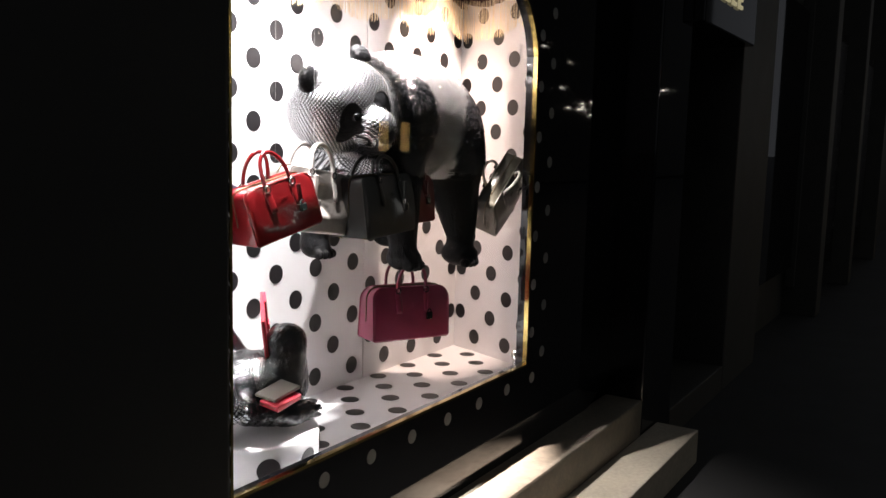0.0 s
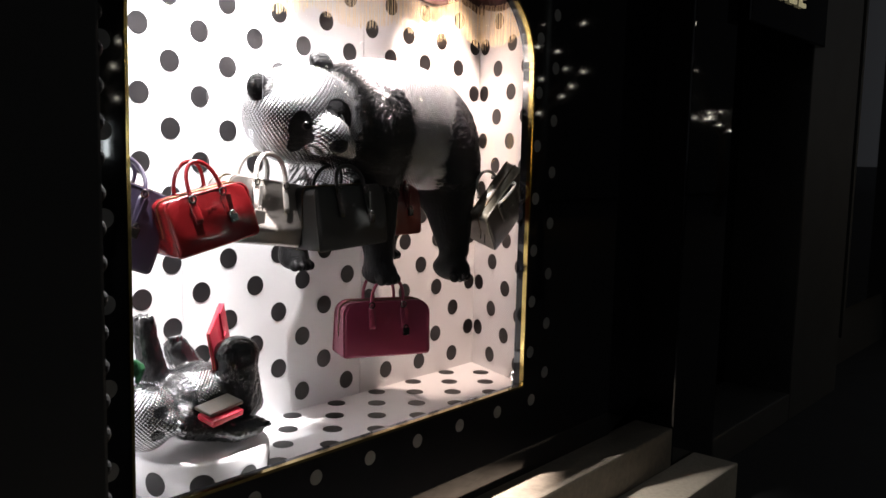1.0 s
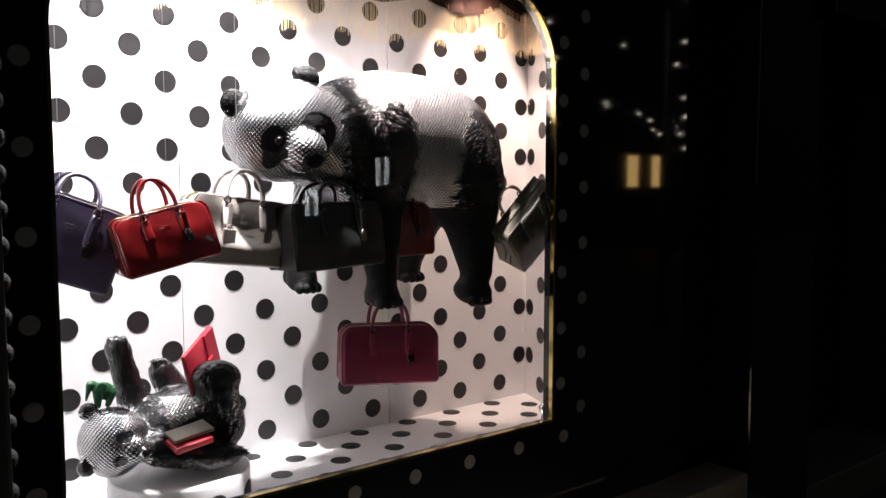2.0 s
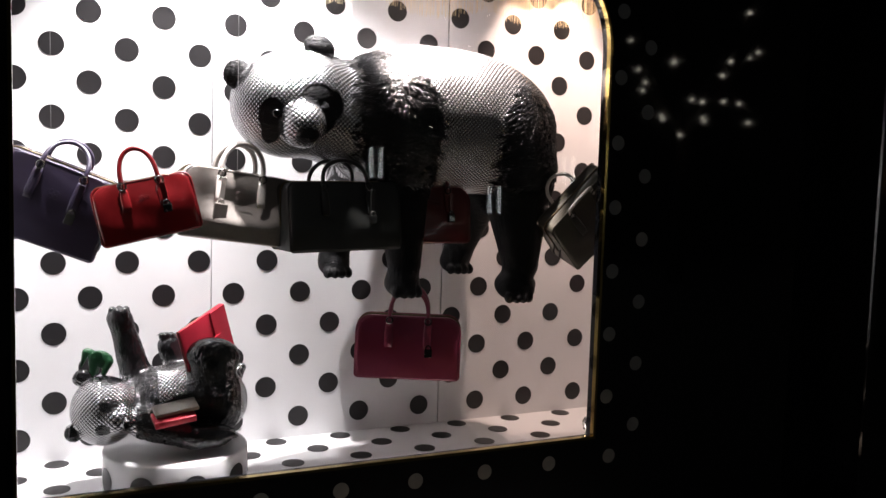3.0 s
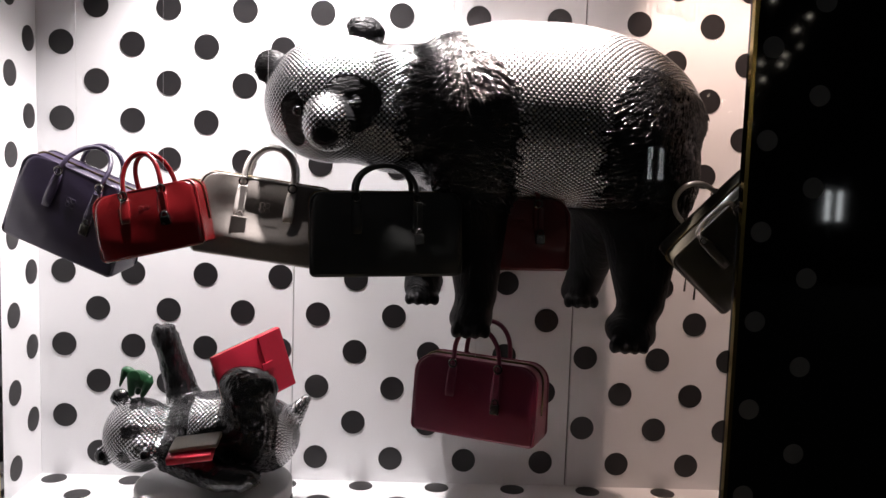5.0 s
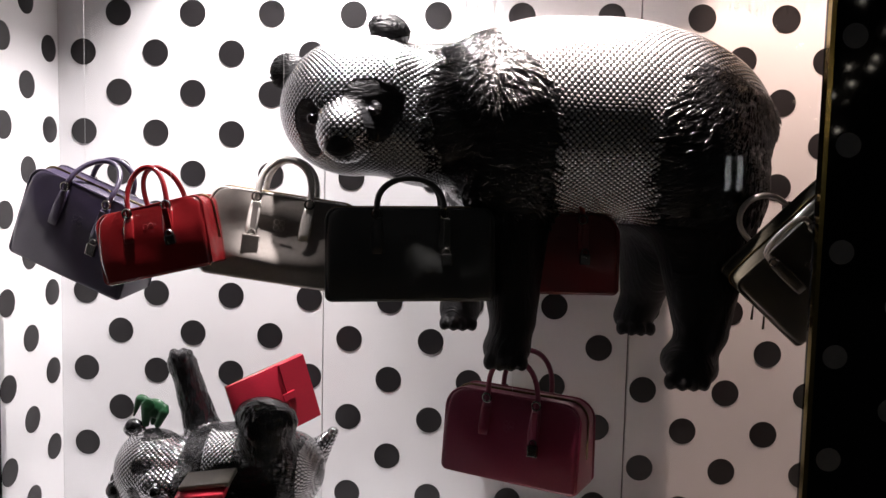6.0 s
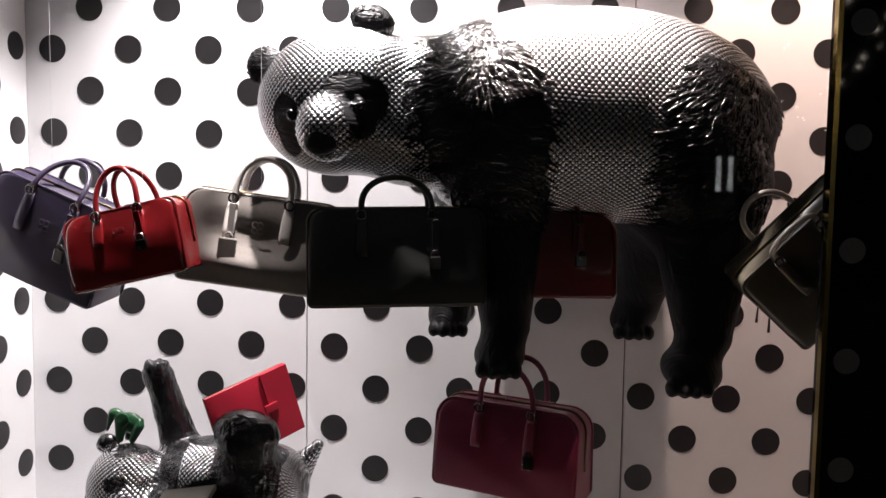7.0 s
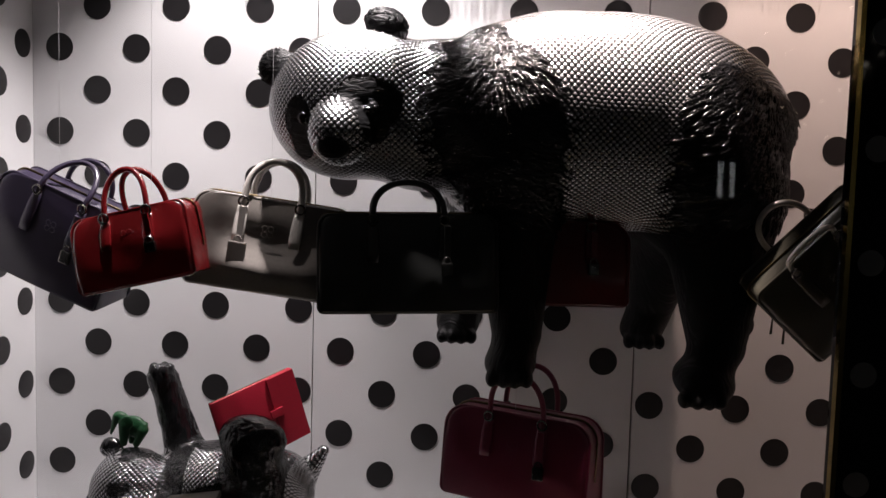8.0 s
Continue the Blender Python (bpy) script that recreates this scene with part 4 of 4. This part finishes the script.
# ---- the shop front beyond the window ----
pier = structure("pier_1", boxed((2.702, -0.838, 0.0), (3.20, 0.0, 4.2), 0.01), FACADE, "polished black stone pier of the shop front", "pier")
fascia = structure("fascia", boxed((3.202, -0.90, 2.32), (4.40, -0.55, 4.2), 0.01), FACADE, "black fascia over the shop entrance", "fascia")
GILT = glow("lit_gilt", (0.85, 0.75, 0.45), 0.16)
sign = empty("sign", pose(3.57, -0.905, 2.485), "row of gilt letter shapes on the black fascia", "sign")
for k in range(5):
    x = -0.30 + 0.15 * k
    bm = boxed((x - 0.012, -0.014, 0.0), (x + 0.012, 0.0, 0.11), 0.002)
    box(bm, (x + 0.02, -0.014, 0.0), (x + 0.075, 0.0, 0.022), 0.002)
    box(bm, (x + 0.02, -0.014, 0.092 if k % 2 else 0.045), (x + 0.07, 0.0, 0.11 if k % 2 else 0.063), 0.002)
    part("letter_shape", bm, GILT, sign)
door = empty("door_1", pose(3.80, -0.40, 0.0), "dark glazed shop door set back in the entrance", "door", "", "structure")
for x in (-0.58, 0.0):
    leaf = part("leaf", boxed((x, -0.02, 0.18), (x + 0.575, 0.02, 2.30), 0.004), FACADE, door)
    part("handle", tube(bmesh.new(), [(x + (0.5 if x < 0 else 0.07), -0.05, z) for z in (0.9, 1.1, 1.3, 1.5)], 0.012, 10), BRASS, leaf, "upright brass pull", True)
structure("entrance_step", boxed((3.202, -0.838, 0.0), (4.398, -0.40, 0.18), 0.01), PLINTH, "dark stone step of the shop entrance", "step")
structure("entrance_wall", boxed((3.2, -0.36, 0.18), (4.4, 0.0, 4.2)), FACADE, "black wall behind the shop entrance", "wall")
pier2 = structure("pier_2", boxed((4.402, -0.838, 0.0), (5.40, 0.0, 4.2), 0.01), PLINTH, "dark stone pier beside the shop entrance", "pier")
for k, x in enumerate((5.402, 8.0, 11.2)):
    far = structure("far_window", boxed((x + 0.5, -0.70, 0.5), (x + 2.2, -0.66, 3.0)), FACADE, "dark far shop window further along the street", "window")
    for dx in (0.44, 2.2):
        part("window_frame", boxed((x + dx, -0.74, 0.3), (x + dx + 0.06, -0.655, 3.1), 0.004), GUNMETAL if k else PLINTH, far)
    structure("far_pier", boxed((x + 2.3, -0.95, 0.0), (x + 2.6, 0.0, 4.2), 0.01), PLINTH, "dark stone pier further along the street", "pier")
structure("wall_far", boxed((5.4, -0.62, 0.0), (30.0, 0.0, 7.0)), PLINTH, "dark stone facade further along the street", "wall")
structure("wall_upper", boxed((-14.0, -0.60, 4.2), (5.4, 0.2, 9.0)), PLINTH, "dark upper storeys of the building", "wall")
structure("wall_left_far", boxed((-14.0, -0.66, 0.0), (-4.0, 0.2, 4.2)), FACADE, "polished black shop front to the side", "wall")
pier_left = structure("pier_left", boxed((-4.0, -0.80, 0.36), (-0.12, FRONT - 0.002, 4.2), 0.01), DULL, "dull black stone pier beside the window", "pier")
stud = lathe(bmesh.new(), [(0.021, 0.0), (0.020, 0.006), (0.012, 0.013), (0.003, 0.015)], segs=14)
stud_mesh = bpy.data.meshes.new("stud")
stud.to_mesh(stud_mesh)
stud.free()
stud_mesh.materials.append(material("matt_black_paint", (0.004, 0.004, 0.004), 0.85, vary=0.2))
for k in range(30):
    ob = new("stud", stud_mesh)
    ob.parent = pier_left
    ob.matrix_local = pose(-0.12, -0.775, 0.62 + 0.0765 * k, 0, 90, 0)
structure("wall_inner", boxed((-4.0, 0.14, 0.0), (2.7, 0.24, 4.2)), PLINTH, "dark inner wall behind the display", "wall")

# ---- across the street: dark houses, lit strips and trees with fairy lights ----
houses = structure("houses_across", boxed((-40, -26, 0), (60, -16, 14)), PLINTH, "dark row of houses across the street", "house")
COOL, AMBER = glow("cool_lamp", (0.9, 0.97, 1.0), 10.0), glow("amber_lamp", (1.0, 0.62, 0.22), 3.6)
BULB = glow("fairy_bulb", (1.0, 0.93, 0.78), 9.0)


def shop_strip(x, y, z, tall, wide, mat, label):
    lamp = empty("light_post", pose(x, y, 0.0), label, "light post", "light posts across the street")
    part("post", boxed((-0.05, -0.05, 0.0), (0.05, 0.05, z - tall / 2), 0.008), PLINTH, lamp)
    part("housing", boxed((-wide * 2.2, -0.05, z - tall / 2 - 0.05), (wide * 2.2, 0.0, z + tall / 2 + 0.05), 0.01), PLINTH, lamp)
    for k in (-1, 1):
        part("tube", boxed((k * wide - wide * 0.4, 0.002, z - tall / 2), (k * wide + wide * 0.4, 0.03, z + tall / 2), 0.004), mat, lamp, "glowing upright tube")


shop_strip(7.7, -12.7, 1.15, 0.5, 0.10, COOL, "dark light post with two upright white tubes")
shop_strip(9.2, -12.5, 1.75, 0.55, 0.10, COOL, "dark light post with two upright white tubes")
shop_strip(3.06, -6.55, 1.68, 0.30, 0.05, COOL, "dark light post with two upright white tubes")
shop_strip(17.5, -12.5, 1.8, 0.8, 0.5, AMBER, "dark light post with broad amber lamps")
# street lamp on the kerb, mirrored in the black shop front
street_lamp = empty("street_lamp", pose(7.09, -4.2, -0.17), "dark slim street lamp with a small cool white head", "street lamp")
part("pole", tube(bmesh.new(), [(0, 0, 0), (0, 0, 0.4), (0, 0, 0.45), (0, 0, 3.6)], [0.08, 0.08, 0.045, 0.035], 12), PLINTH, street_lamp, "", True)
part("arm", tube(bmesh.new(), [(0, 0, 3.58), (0, 0.15, 3.72), (0, 0.34, 3.74)], [0.03, 0.026, 0.024], 10), PLINTH, street_lamp, "", True)
part("hood", lathe(bmesh.new(), [(0.16, -0.02), (0.155, 0.02), (0.07, 0.08), (0.03, 0.11)], (0, 0.42, 3.68), 24), PLINTH, street_lamp, "", True)
part("lens", lathe(bmesh.new(), [(0.13, -0.022), (0.10, -0.05), (0.01, -0.06)], (0, 0.42, 3.68), 24), COOL, street_lamp, "glowing lens", True)
BARK = material("bark", (0.06, 0.045, 0.035), 0.9, vary=0.3, scale=10, bump=0.01, bump_scale=30)


def lit_tree(x, y, seed, spread):
    rng = random.Random(seed)
    tree = empty("tree", pose(x, y, 0.0), "bare street tree hung with small white fairy lights", "tree", "street trees")
    bm = tube(bmesh.new(), [(0, 0, 0), (0.03, 0.02, 1.2), (-0.02, 0.03, 2.4)], [0.13, 0.11, 0.09], 10)
    tips = []
    for k in range(9):
        a = 2.4 * k
        r = spread * rng.uniform(0.5, 1.0)
        mid = (0.5 * r * math.cos(a), 0.5 * r * math.sin(a), rng.uniform(2.8, 3.4))
        end = (r * math.cos(a), r * math.sin(a), rng.uniform(2.6, 5.2))
        tube(bm, [(-0.02, 0.03, 2.3), mid, end], [0.05, 0.03, 0.012], 6)
        tips.append(((-0.02, 0.03, 2.3), mid, end))
    part("trunk", bm, BARK, tree, "", True)
    bulb = bpy.data.meshes.new("bulb")
    b2 = bmesh.new()
    bmesh.ops.create_icosphere(b2, subdivisions=1, radius=0.028)
    b2.to_mesh(bulb)
    b2.free()
    bulb.materials.append(BULB)
    for a, m, e in tips:
        for k in range(3):
            f = rng.uniform(0.15, 1.0)
            p = Vector(a).lerp(Vector(m), f * 2) if f < 0.5 else Vector(m).lerp(Vector(e), f * 2 - 1)
            ob = new("bulb", bulb)
            ob.parent = tree
            ob.location = p + Vector((rng.uniform(-0.1, 0.1), rng.uniform(-0.1, 0.1), rng.uniform(-0.25, 0.02)))


for n, (x, y, r) in enumerate(((9.0, -9.0, 2.0), (14.5, -9.5, 1.8), (23.0, -9.0, 2.2), (5.2, -10.5, 1.2))):
    lit_tree(x, y, 20 + n, r)
